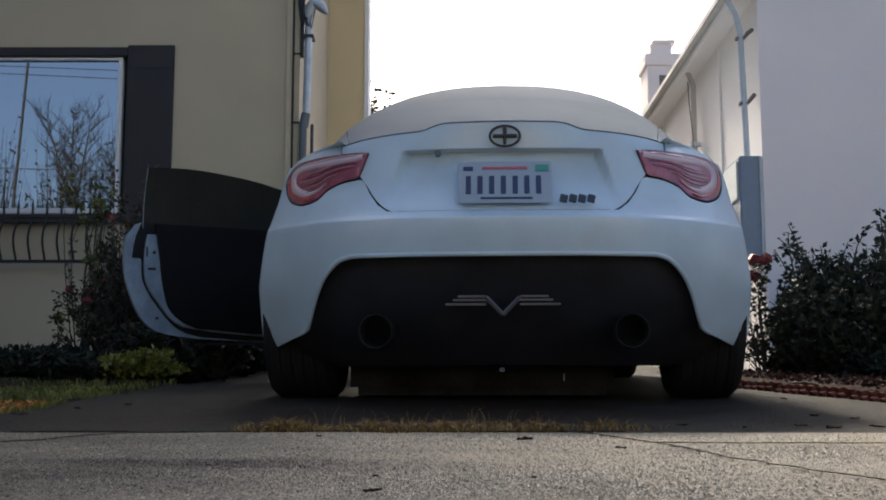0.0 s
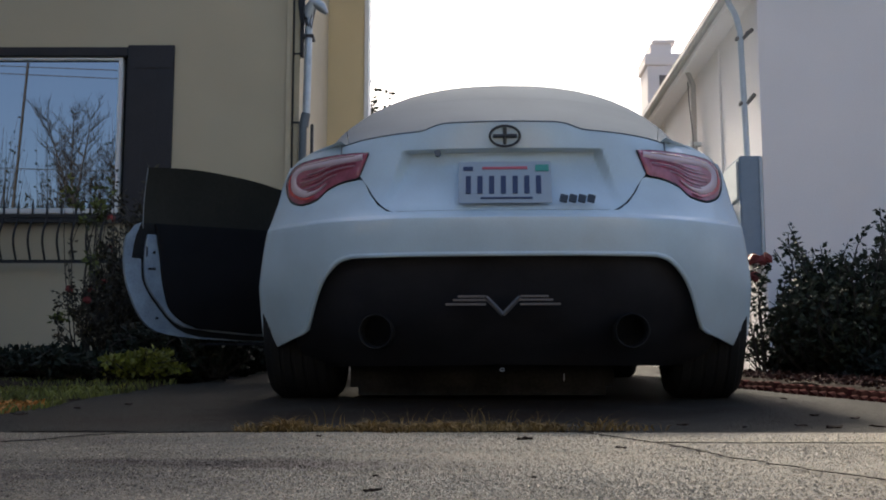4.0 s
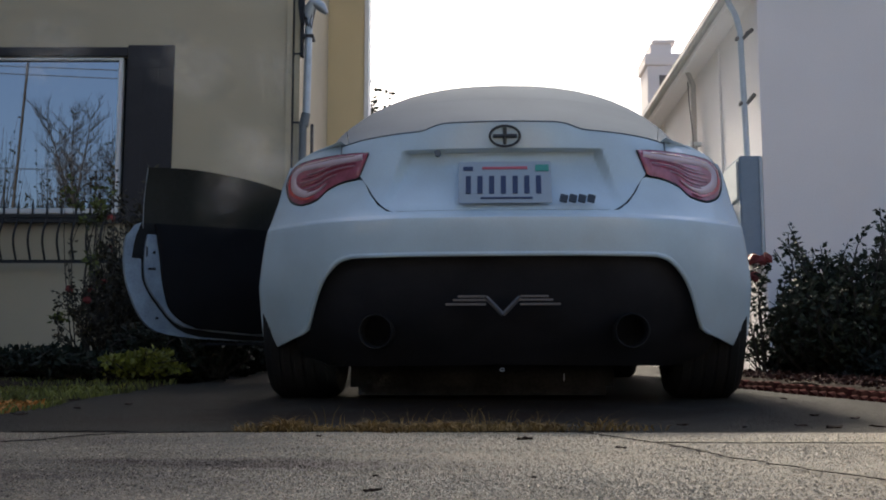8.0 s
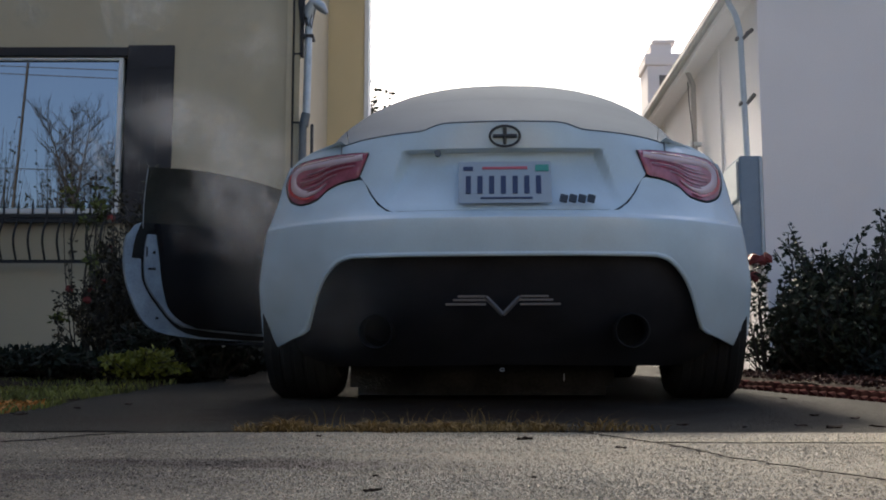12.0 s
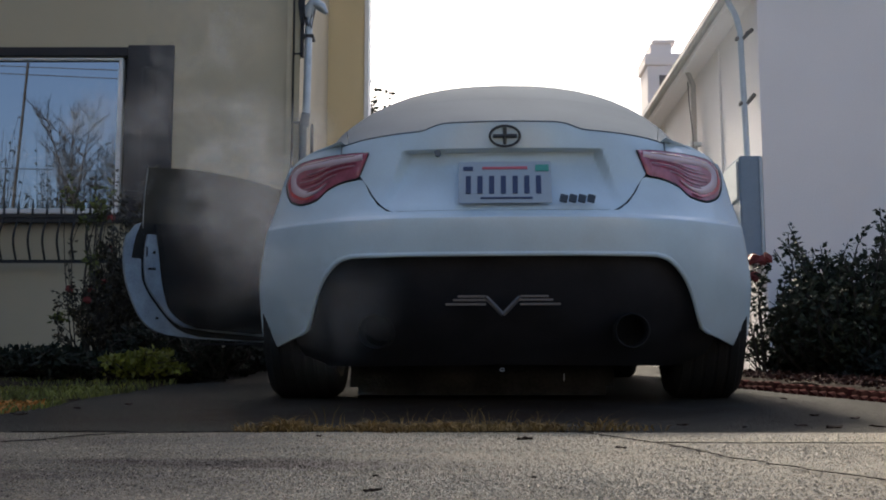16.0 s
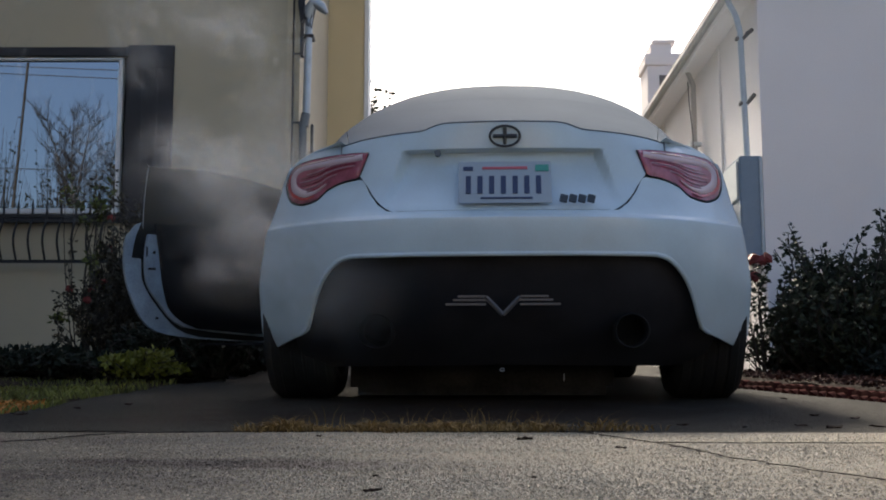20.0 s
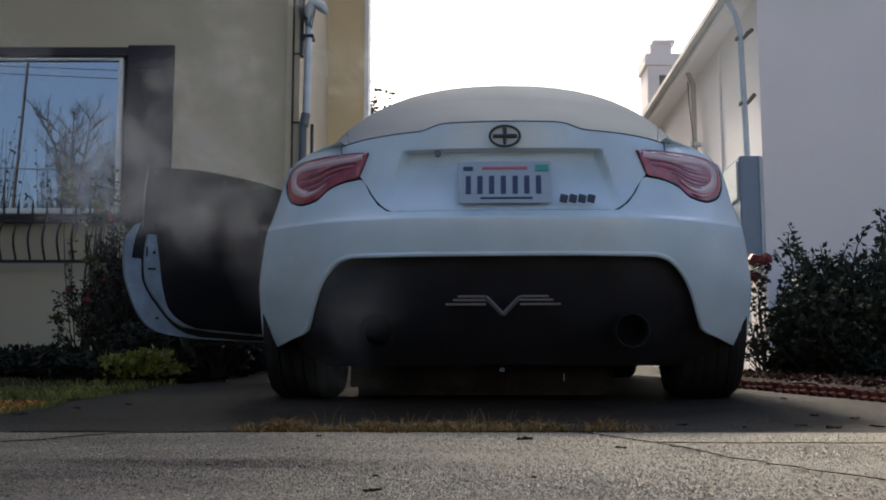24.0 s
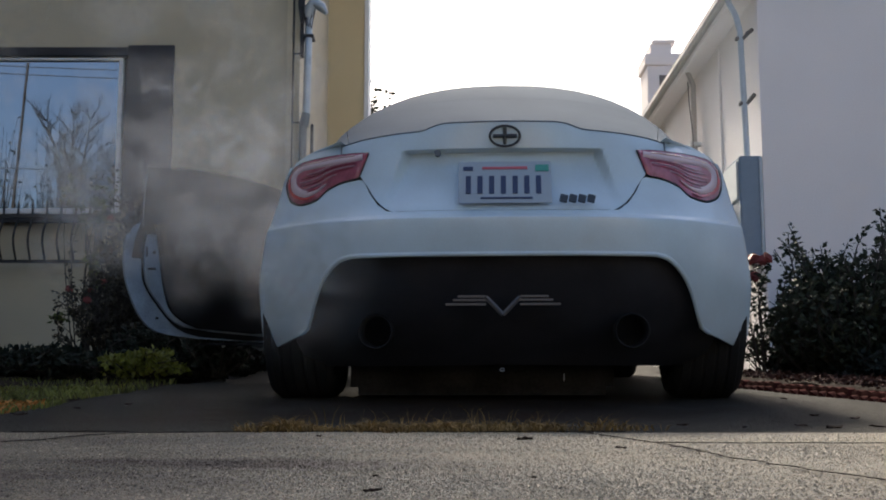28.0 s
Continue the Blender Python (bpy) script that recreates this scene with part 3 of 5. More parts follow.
# wheels
def wheel(x, y, sgn):
    w = part("wheel", lathe([(-0.125, 0.235), (-0.132, 0.27), (-0.128, 0.297), (-0.108, 0.314), (-0.06, 0.319), (0.06, 0.319), (0.108, 0.314), (0.128, 0.297), (0.132, 0.27), (0.125, 0.235), (-0.125, 0.235)], 48), RUBBER, car, "black rubber tyre")
    w.location = (x, y, 0.319)
    for k in range(-2, 3):
        part("tread_rib", lathe([(k * 0.042 - 0.016, 0.318), (k * 0.042 - 0.014, 0.3225), (k * 0.042 + 0.014, 0.3225), (k * 0.042 + 0.016, 0.318)], 48), RUBBER, w)
    bm = lathe([(-0.09, 0.234), (-0.10, 0.22), (sgn * 0.04, 0.20), (sgn * 0.10, 0.232)], 40)
    part("rim", bm, mat("dark rim", (0.05, 0.05, 0.05), 0.4, 0.8), w)
    for k in range(10):
        bm = boxed(-0.012, 0.012, -0.016, 0.016, 0.03, 0.225, 0.004, Matrix.Translation((sgn * 0.07, 0, 0)) @ pose(0, 0, 0, 36 * k, 0, 0))
        part("spoke", bm, MATS["dark rim"], w)
    part("hub", lathe([(sgn * 0.05, 0.06), (sgn * 0.09, 0.055), (sgn * 0.095, 0.0)], 20), MATS["dark rim"], w)
    return w


for y in WHEELS:
    for sgn in (-1, 1):
        wheel(0.752 if (sgn > 0 and y == 0) else sgn * (0.756 if y == 0 else 0.64), y, sgn)
part("rear_axle", tube(bmesh.new(), [(-0.68, 0.0, 0.30), (0.68, 0.0, 0.30)], 0.04, 10), BLACK, car)
part("front_axle", tube(bmesh.new(), [(-0.66, 2.57, 0.30), (0.66, 2.57, 0.30)], 0.04, 10), BLACK, car)

# the open door, hinged at its front edge
HINGE = Matrix.Translation((-0.865, 2.0, 0)) @ pose(0, 0, 0, 0, 0, -47)
END = curve([(0.213, 0.56), (0.234, 0.93), (0.249, 1.056), (0.265, 1.127), (0.301, 1.189), (0.37, 1.241), (0.453, 1.279), (0.535, 1.304), (0.618, 1.314), (0.687, 1.312), (0.744, 1.295), (0.793, 1.26), (0.812, 1.225)])


def door_outline(shrink=0.0, top=0.812):
    zs = steps(0.213, top, 30)
    pts = [(0.02 + shrink, top - shrink)] + [(0.02 + shrink, 0.213 + shrink)]
    pts += [(END(z) - shrink, max(z, 0.213 + shrink)) for z in zs if z <= top - shrink + 1e-6]
    pts.append((END(top) - shrink, top - shrink))
    return pts


def door_body(levels):
    """Rings of the outline at (depth, shrink), closed at both ends."""
    bm = bmesh.new()
    rings = []
    for depth, shrink in levels:
        rings.append([bm.verts.new((-depth - 0.02 * math.sin(math.pi * min(1, max(0, (z - 0.2) / 0.62))) * max(0, depth - 0.05) / 0.05, -l, z)) for l, z in door_outline(shrink)])
    n = min(len(r) for r in rings)
    for r0, r1 in zip(rings, rings[1:]):
        for k in range(n):
            bm.faces.new((r0[k], r0[(k + 1) % n], r1[(k + 1) % n], r1[k]))
    bm.faces.new(rings[0])
    bm.faces.new(rings[-1])
    return bm


door = part("driver_door", door_body([(0.035, 0.004), (0.043, 0.0), (0.055, 0.004), (0.075, 0.03), (0.10, 0.075)]), PAINT_SHADED, car, "open white driver door")


def plate(rings):
    """A thick panel: outlines (x, points of (l, z)) from back to front, closed at both ends."""
    bm = bmesh.new()
    made = [[bm.verts.new((x, -l, z)) for l, z in pts] for x, pts in rings]
    n = len(made[0])
    for r0, r1 in zip(made, made[1:]):
        for k in range(n):
            bm.faces.new((r0[k], r0[(k + 1) % n], r1[(k + 1) % n], r1[k]))
    bmesh.ops.triangulate(bm, faces=[bm.faces.new(made[0]), bm.faces.new(made[-1])])
    bmesh.ops.recalc_face_normals(bm, faces=bm.faces)
    return bm


def edge_of(pts, n=20):
    """Smooth line through (z, l) points, from the lowest up."""
    f = curve(pts)
    return [(f(z), z) for z in steps(pts[0][0], pts[-1][0], n)]


SEAL_EDGE = edge_of([(0.220, 0.60), (0.241, 0.897), (0.271, 1.0), (0.311, 1.057), (0.386, 1.126), (0.469, 1.188), (0.538, 1.217), (0.627, 1.221)]) + [(1.272, 0.630), (1.262, 0.69), (1.25, 0.74), (1.222, 0.806)]
JAMB_EDGE = edge_of([(0.240, 0.50), (0.251, 0.579), (0.274, 0.927), (0.296, 1.007), (0.338, 1.07), (0.405, 1.127), (0.468, 1.177), (0.523, 1.202), (0.607, 1.209), (0.691, 1.204), (0.748, 1.193)])
TRIM_EDGE = [(0.256, 0.592), (0.284, 0.923), (0.308, 0.986), (0.344, 1.043), (0.386, 1.081), (0.455, 1.104), (0.539, 1.121), (0.651, 1.135), (0.751, 1.151), (0.80, 1.16)]
seal_line = [(0.02, 0.806), (0.02, 0.218)] + SEAL_EDGE
part("door_seal", plate([(-0.05, seal_line), (-0.033, seal_line)]), RUBBER, door, "black rubber seal and shut gap")
jamb_line = [(0.03, 0.748), (0.03, 0.240)] + JAMB_EDGE
jamb = part("door_jamb", plate([(-0.034, jamb_line), (-0.019, jamb_line), (-0.016, [(l - 0.004, z) for l, z in jamb_line])]), PAINT_SHADED, door, "white inner jamb")
trim_line = [(0.0, 0.80), (0.0, 0.256)] + edge_of(TRIM_EDGE)
trim_face = [(l - 0.016 if l > 0.1 else l, z + (0.016 if z < 0.5 else 0)) for l, z in trim_line]
part("door_trim", plate([(-0.018, trim_line), (0.004, trim_line), (0.014, trim_face)]), TRIM, door, "dark moulded door trim")
# dark strip put over the door's bright underside as its shade
part("lower_strip", boxed(-0.10, -0.03, -0.86, -0.03, 0.198, 0.211, 0.003), DIFF, door, "dark strip for the shade under the door")
part("latch", boxed(-0.0165, -0.011, -1.194, -1.15, 0.572, 0.583, 0.002), BLACK, jamb, "black latch slot")
part("latch", boxed(-0.0165, -0.011, -1.204, -1.196, 0.635, 0.688, 0.002), BLACK, jamb, "black latch slot")
for lx, lz, size, at in ((1.161, 0.659, 0.008, -0.0155), (1.132, 0.335, 0.007, -0.0335)):
    bolt = lathe([(at - 0.004, 0.0), (at - 0.004, size), (at + 0.003, size), (at + 0.003, 0.0)], 14)
    bmesh.ops.translate(bolt, vec=(0, -lx, lz), verts=bolt.verts)
    part("bolt", bolt, BLACK, door, "black bolt head")
GL_TOP = curve([(0.15, 0.90), (0.4, 1.01), (0.7, 1.065), (1.0, 1.085), (1.212, 1.075)])


def door_glass(l, v):
    z = 0.77 + (GL_TOP(l) - 0.77) * v
    return Vector((-0.035 + 0.10 * v * v * 0.5, -l, z))


part("door_glass", patch(door_glass, steps(0.15, 1.212, 18), steps(0, 1, 6), (0.004, 0, 0)), GLASSY, door, "dark tinted frameless window")
# the window edge's highlight put in as a pale tube
part("glass_edge", tube(bmesh.new(), [door_glass(1.214, v) for v in steps(0.02, 0.99, 8)], 0.0026, 6), mat("glass edge highlight", (0.30, 0.32, 0.33), 0.3), door, "pale strip for the highlight on the window edge")
door.matrix_local = HINGE

# ---- beige house ----
L_Y, L_X = 9.3, -1.165
left = tagged(new("house_beige"), "beige stucco house with dark window shutters and an added unseen shading mass", "house", kind="structure")
WIN = (-4.6, -2.43, 1.68, 2.93)   # window opening: x, x, z, z


def wall(name, x0, x1, y0, y1, z0, z1, material, parent):
    return part(name, boxed(x0, x1, y0, y1, z0, z1), material, parent, smooth=False)


wall("wall", -9.0, WIN[0], L_Y, L_Y + 0.25, 0.2, 9.0, STUCCO, left)
wall("wall", WIN[1], L_X, L_Y, L_Y + 0.25, 0.2, 9.0, STUCCO, left)
wall("wall", WIN[0], WIN[1], L_Y, L_Y + 0.25, 0.2, WIN[2], STUCCO, left)
wall("wall", WIN[0], WIN[1], L_Y, L_Y + 0.25, WIN[3], 9.0, STUCCO, left)
wall("wall", L_X - 0.25, L_X, L_Y + 0.25, 12.2, 0.2, 9.0, STUCCO, left)
# back wall: the sky's glare is put into a lighter stucco colour
wall("wall", -4.0, -0.798, 12.2, 12.6, 0.2, 5.4, mat("glare brightened stucco", (0.64, 0.51, 0.30), 0.9, vary=0.06, scale=1.2, fine=140, bump=0.35), left)
wall("wall", -9.0, L_X - 0.25, 12.0, 12.2, 0.2, 9.0, STUCCO, left)
# sunlit wall edges put in as two pale strips
part("corner_trim", boxed(-1.205, -1.166, L_Y - 0.022, L_Y - 0.003, 0.3, 9.0, 0.004), mat("sunlit beige edge", (0.60, 0.52, 0.37), 0.8, vary=0.08, scale=4), left)
part("end_trim", boxed(-0.797, -0.752, 12.185, 12.61, 0.3, 5.4, 0.004), WHITE, left)
wall("roof_slab", -9.1, L_X, L_Y, 12.2, 9.0, 9.2, STUCCO, left)

# unseen mass added to close the front garden and cut its skylight
wall("wing_wall", -16.0, -6.6, 1.2, L_Y, 0.0, 9.0, STUCCO, left)
wall("wing_roof", -16.2, -6.4, 1.0, L_Y, 9.0, 9.2, SHINGLE, left)

# ---- pale house ----
R_Y, R_X = 7.1, 1.863
right = tagged(new("house_pale"), "pale pink stucco house with a low eave", "house", kind="structure")
wall("wall", R_X, 8.0, R_Y, R_Y + 0.2, 0.2, 3.6, STUCCO_R, right)
wall("wall", R_X, R_X + 0.2, R_Y + 0.2, 17.0, 0.2, 2.66, STUCCO_R, right)
bm = patch(lambda u, v: (1.712 + u, v, 2.752 + 0.0 * u + 0.45 * u), steps(0, 3.0, 4), steps(R_Y + 0.2, 17.0, 6), (0, 0, -0.05))
part("roof", bm, SHINGLE, right)
part("eave_board", boxed(1.74, R_X, R_Y - 0.01, 17.0, 2.63, 2.68, 0.004), STUCCO_R, right)
part("gutter", boxed(1.70, 1.76, R_Y - 0.04, 17.0, 2.685, 2.742, 0.012), mat("weathered grey gutter", (0.62, 0.60, 0.58), 0.6, vary=0.1, scale=6), right)

# ---- beige house: window, shutter, iron basket, pipes ----
MIRROR = mat("coated window glass", (0.255, 0.285, 0.33), 0.012, 1.0, vary=0.02, scale=1.5)
DARKROOM = mat("dark room", (0.03, 0.03, 0.03), 0.9)
win = tagged(new("window_1"), "wide front window with a white frame reflecting sky", "window", kind="structure")
wz0, wz1 = 1.69, 2.91
for x0, x1, z0, z1 in ((-4.58, -2.465, wz1 - 0.020, wz1), (-4.58, -2.465, wz0, wz0 + 0.04), (-2.50, -2.465, wz0 + 0.04, wz1 - 0.020), (-4.58, -4.545, wz0 + 0.04, wz1 - 0.020)):
    part("window_frame", boxed(x0, x1, L_Y - 0.015, L_Y + 0.06, z0, z1, 0.006), WHITE, win)
part("pane", boxed(-4.545, -2.50, L_Y + 0.02, L_Y + 0.028, wz0 + 0.04, wz1 - 0.020), MIRROR, win, "large pane mirroring bare trees")
part("reveal", boxed(-4.6, -2.43, L_Y + 0.07, L_Y + 0.24, wz0 - 0.01, wz1 + 0.02), DARKROOM, win)
part("head_board", boxed(-4.7, -2.43, L_Y - 0.03, L_Y - 0.004, wz1 + 0.008, 2.99, 0.006), SHUTTER, win, "dark board over the window")
part("sill_board", boxed(-4.7, -2.43, L_Y - 0.035, L_Y - 0.004, 1.615, 1.683, 0.006), SHUTTER, win)

shutter = thing("window_shutter", Matrix.Translation((-2.25, L_Y, 2.31)), "dark painted board shutter fixed beside the window", "shutter")
for x0, x1 in ((-0.178, -0.0602), (-0.0598, 0.0598), (0.0602, 0.178)):
    part("board", boxed(x0, x1, -0.03, -0.004, -0.70, 0.695, 0.0012), SHUTTER, shutter)
for z in (0.60, -0.60):
    part("batten", boxed(-0.172, 0.172, -0.036, -0.0302, z - 0.09, z + 0.09, 0.003), SHUTTER, shutter)

basket = thing("window_basket", Matrix.Translation((-3.55, L_Y, 1.30)), "black wrought iron window basket with bellied bars", "window basket")
for z in (0.005, 0.31, 0.345):
    part("rail", boxed(-1.06, 1.06, -0.16, -0.135, z - 0.012, z + 0.012, 0.003), IRON, basket)
for z in (0.005, 0.345):
    for x in (-1.05, 1.05):
        part("bracket", boxed(x - 0.008, x + 0.008, -0.136, -0.002, z - 0.01, z + 0.01), IRON, basket)
for k in range(20):
    x = -1.02 + k * 0.1075
    pts = [(x, -0.147 - 0.085 * math.sin(math.pi * t) ** 1.3, 0.33 * (1 - t)) for t in steps(0, 1, 8)]
    part("bar", tube(bmesh.new(), pts, 0.009, 6), IRON, basket)
    part("spike", tube(bmesh.new(), [(x, -0.147, 0.31), (x, -0.147, 0.43), (x, -0.147, 0.475)], [0.009, 0.009, 0.002], 6), IRON, basket)

spout = thing("downspout", Matrix.Translation((-1.118, L_Y - 0.05, 0)), "beige painted downspout on the house corner", "downspout")
part("pipe", boxed(-0.021, 0.021, -0.03, 0.03, 0.5, 5.75, 0.008), BEIGE, spout)
# dark strip put in for the shadow gap behind the pipe
part("dark_cable", tube(bmesh.new(), [(-0.032, 0.0, 0.5), (-0.031, 0.0, 2.4), (-0.033, 0.0, 5.7)], 0.009, 8), IRON, spout, "dark strip for the shadow gap beside the pipe")
for z in (1.2, 2.38, 2.92, 4.2):
    part("strap", boxed(-0.026, 0.026, -0.034, 0.045, z - 0.008, z + 0.008, 0.003), IRON, spout)

mast = thing("electric_service_mast", Matrix.Translation((-1.032, L_Y - 0.12, 0)), "grey metal electric conduit with cables on the corner", "conduit")
part("conduit", tube(bmesh.new(), [(-0.004, 0, 2.42), (0.006, 0, 3.22)], 0.029, 12), GALV, mast, "bright grey steel conduit")
part("lower_conduit", tube(bmesh.new(), [(-0.030, 0, 0.6), (-0.028, 0, 2.36)], 0.030, 12), mat("dark grey conduit", (0.10, 0.12, 0.14), 0.5, 0.3, vary=0.1), mast)
part("coupling", tube(bmesh.new(), [(-0.024, 0, 2.34), (-0.006, 0, 2.44)], [0.038, 0.034], 12), MATS["dark grey conduit"], mast)
part("clamp", boxed(-0.034, 0.046, -0.034, 0.10, 3.03, 3.055, 0.004), IRON, mast)
part("weather_head", tube(bmesh.new(), [(0.0, 0, 3.19), (0.012, 0, 3.26), (0.05, -0.02, 3.31), (0.10, -0.03, 3.27), (0.145, -0.03, 3.215)], [0.034, 0.05, 0.05, 0.04, 0.014], 12), GALV, mast)
for k in range(5):
    a = 0.02 * k
    part("cable", tube(bmesh.new(), [(-0.02 + a, -0.02, 3.22 + a), (-0.05 + a, -0.03, 3.14 - a * 0.5), (-0.075 + a * 0.5, 0.0, 3.30), (-0.05 + a, 0.02, 3.9)], 0.007, 6), IRON, mast)
part("side_box", boxed(0.028, 0.05, 0.0, 0.06, 2.10, 2.36, 0.005), IRON, mast)
part("wall_chase", boxed(-0.062, -0.036, 0.02, 0.10, 2.9, 5.7, 0.006), SHUTTER, mast, "dark cable chase")

# ---- pale house: meter box, conduit, downspout, chimney ----
meter = thing("electric_meter_box", Matrix.Translation((R_X, R_Y + 0.05, 0)), "blue grey enamel electric meter box on the wall", "meter box")
part("cabinet", boxed(-0.135, -0.003, -0.04, 0.34, 1.06, 1.655, 0.008), BOXGREY, meter)
part("cover", boxed(-0.148, -0.136, -0.02, 0.32, 1.40, 1.63, 0.004), mat("pale enamel", (0.55, 0.58, 0.58), 0.5, vary=0.06), meter, "pale front cover")
part("meter_glass", lathe([(-0.21, 0.0), (-0.205, 0.05), (-0.19, 0.075), (-0.136, 0.08)], 24), GLASSY, meter, "round glass meter").location = (0, 0.16, 1.28)
part("edge_strip", boxed(-0.02, -0.003, -0.052, -0.041, 1.07, 1.65, 0.003), GALV, meter)

rise = thing("conduit_riser", Matrix.Translation((R_X - 0.09, R_Y + 0.10, 0)), "pale grey conduit rising from the meter box", "conduit")
part("conduit", tube(bmesh.new(), [(0.027, 0, 1.655), (0.010, 0, 2.43), (-0.012, 0, 2.53), (-0.05, 0, 2.61), (-0.085, 0, 2.72), (-0.085, 0, 3.3)], 0.018, 12), mat("pale painted conduit", (0.50, 0.56, 0.63), 0.5, 0.1, vary=0.1, scale=9), rise)
for z, x in ((1.99, 0.020), (2.39, 0.011)):
    part("strap", boxed(x - 0.03, x - 0.012, -0.02, 0.02, z - 0.010, z + 0.010, 0.003), SHINGLE, rise)
    part("strut", tube(bmesh.new(), [(x + 0.012, -0.012, z - 0.005), (x + 0.04, -0.014, z + 0.03), (0.082, -0.014, z + 0.055)], [0.010, 0.013, 0.012], 8), SHINGLE, rise, "dark weathered strut")

down = thing("downspout", Matrix.Translation((R_X - 0.05, 8.75, 0)), "cream downspout below the gutter", "downspout")
part("pipe", tube(bmesh.new(), [(-0.04, 0, 2.69), (-0.04, 0, 2.64), (0.0, 0, 2.54), (0.0, 0, 0.55)], 0.019, 10), mat("cream pipe", (0.52, 0.47, 0.43), 0.6, vary=0.08), down)
for z in (1.3, 2.1):
    part("strap", boxed(-0.04, 0.046, -0.036, 0.036, z - 0.012, z + 0.012, 0.003), WHITE, down)
part("wire", tube(bmesh.new(), [(-0.05, -0.06, 2.55), (-0.05, -0.08, 2.40), (-0.02, -0.04, 2.15), (-0.03, -0.04, 0.6)], 0.004, 6), SHINGLE, down)
for y in (8.1, 10.2, 12.0):
    part("wall_batten", boxed(R_X - 0.015, R_X - 0.002, y - 0.02, y + 0.02, 0.5, 2.62, 0.003), STUCCO_R, right)

chimney = thing("chimney", Matrix.Translation((2.38, 13.3, 3.0)), "pale stucco chimney with a stepped cap above the roof", "chimney")
part("shaft", boxed(-0.165, 0.20, -0.25, 0.25, -0.2, 0.97, 0.01), STUCCO_R, chimney)
part("shoulder", boxed(-0.19, 0.215, -0.27, 0.27, 0.97, 1.10, 0.01), STUCCO_R, chimney)
part("cap", boxed(-0.12, 0.11, -0.2, 0.2, 1.10, 1.23, 0.01), STUCCO_R, chimney)
part("cap_plate", boxed(-0.10, 0.15, -0.22, 0.22, 1.23, 1.268, 0.006), STUCCO_R, chimney)
part("vent", boxed(-0.04, 0.055, -0.258, -0.251, 0.62, 0.86, 0.002), SHINGLE, chimney)

# ---- planting ----
def blades(n, area, height, lean, width, material, name, label, seed, keep=None, clump=0.0):
    rnd = random.Random(seed)
    vs, fs = [], []
    while len(fs) < n:
        x, y = rnd.uniform(area[0], area[1]), rnd.uniform(area[2], area[3])
        if keep and not keep(x, y, rnd):
            continue
        h = height * rnd.uniform(0.4, 1.2) * (1 - clump + 2.6 * clump * max(0, noise.noise((x * 9, y * 4, 11)) + 0.35))
        a, b = rnd.uniform(0, 6.28), rnd.uniform(0, 6.28)
        z = GRADE(y) + 0.004
        dx, dy = width * math.cos(a), width * math.sin(a)
        lx, ly = lean * h * math.cos(b), lean * h * math.sin(b)
        k = len(vs)
        mx, my = x + lx * 0.4, y + ly * 0.4
        vs += [(x - dx, y - dy, z - 0.01), (x + dx, y + dy, z - 0.01), (mx - dx * 0.8, my - dy * 0.8, z + h * 0.6), (mx + dx * 0.8, my + dy * 0.8, z + h * 0.6), (x + lx, y + ly, z + h * 0.95)]
        fs += [(k, k + 1, k + 3, k + 2), (k + 2, k + 3, k + 4)]
    ob = raw(name, vs, fs, material)
    return tagged(ob, label, "grass", kind="stuff")


lawn_bed = tagged(part("lawn", patch(lambda u, v: (u, v, GRADE(v) - 0.012 + 0.03 * min(1, max(0, -1.35 - u)) + 0.02 * noise.noise((u * 1.5, v * 1.5, 0))), steps(-6.6, -1.2, 60), steps(3.0, 9.29, 40)), SOIL), "dark soil of the front garden", "ground", kind="structure")
bed = tagged(part("planting_bed", patch(lambda u, v: (1.36 + (6.0 - v) * 0.1644 + u, v, GRADE(v) + 0.035 + 0.03 * noise.noise((u * 3, v * 3, 5))), [0, 0.05, 0.1, 0.2, 0.4] + steps(0.6, 6, 18), steps(3.7, 7.09, 30)), SOIL), "dark soil planting bed beside the driveway", "ground", kind="structure")


def lawn_keep(x, y, rnd):
    edge = -1.33 + 0.03 * math.sin(5 * y)
    return x < edge and noise.noise((x * 2, y * 2, 1)) > -0.25


blades(16000, (-3.0, -1.3, 3.6, 5.6), 0.02, 0.9, 0.0032, GRASS, "lawn_grass", "short patchy yellow green lawn grass", 3, lawn_keep)
blades(1500, (-2.6, -1.3, 5.2, 6.6), 0.026, 0.8, 0.003, GRASS, "lawn_grass", "thin dark grass near the shrubs", 4, lawn_keep)


blades(1300, (-1.80, -1.335, 3.6, 4.3), 0.022, 1.6, 0.006, mat("orange leaf bits", (0.46, 0.17, 0.03), 0.8, vary=0.3, spread=0.7, island=True), "lawn_litter", "orange dry leaf bits in the lawn", 8, lambda x, y, rnd: noise.noise((x * 5, y * 5, 2)) > 0.0)


def joint_keep(x, y, rnd):
    c = 3.04 + 0.10 * max(0, x) + 0.03 * noise.noise((x * 5, 1, 3))
    clump = max(0.16, noise.noise((x * 6, y * 9, 0)) + 0.3) * (0.3 + 1.5 * max(0, noise.noise((x * 22, y * 22, 7)) + 0.15))
    thin = 1.0 if -0.40 < x < 0.3 else 0.35 if x < 0 else 0.35 * max(0.0, 1 - (x - 0.2) / 0.36)
    return rnd.random() < math.exp(-((y - c) / (0.07 if y > c else 0.045))**2) * thin * clump


blades(5200, (-0.50, 0.62, 2.93, 3.4), 0.014, 2.6, 0.0022, DRY, "joint_grass", "dry orange brown grass growing in the slab joint", 5, joint_keep, 0.8)
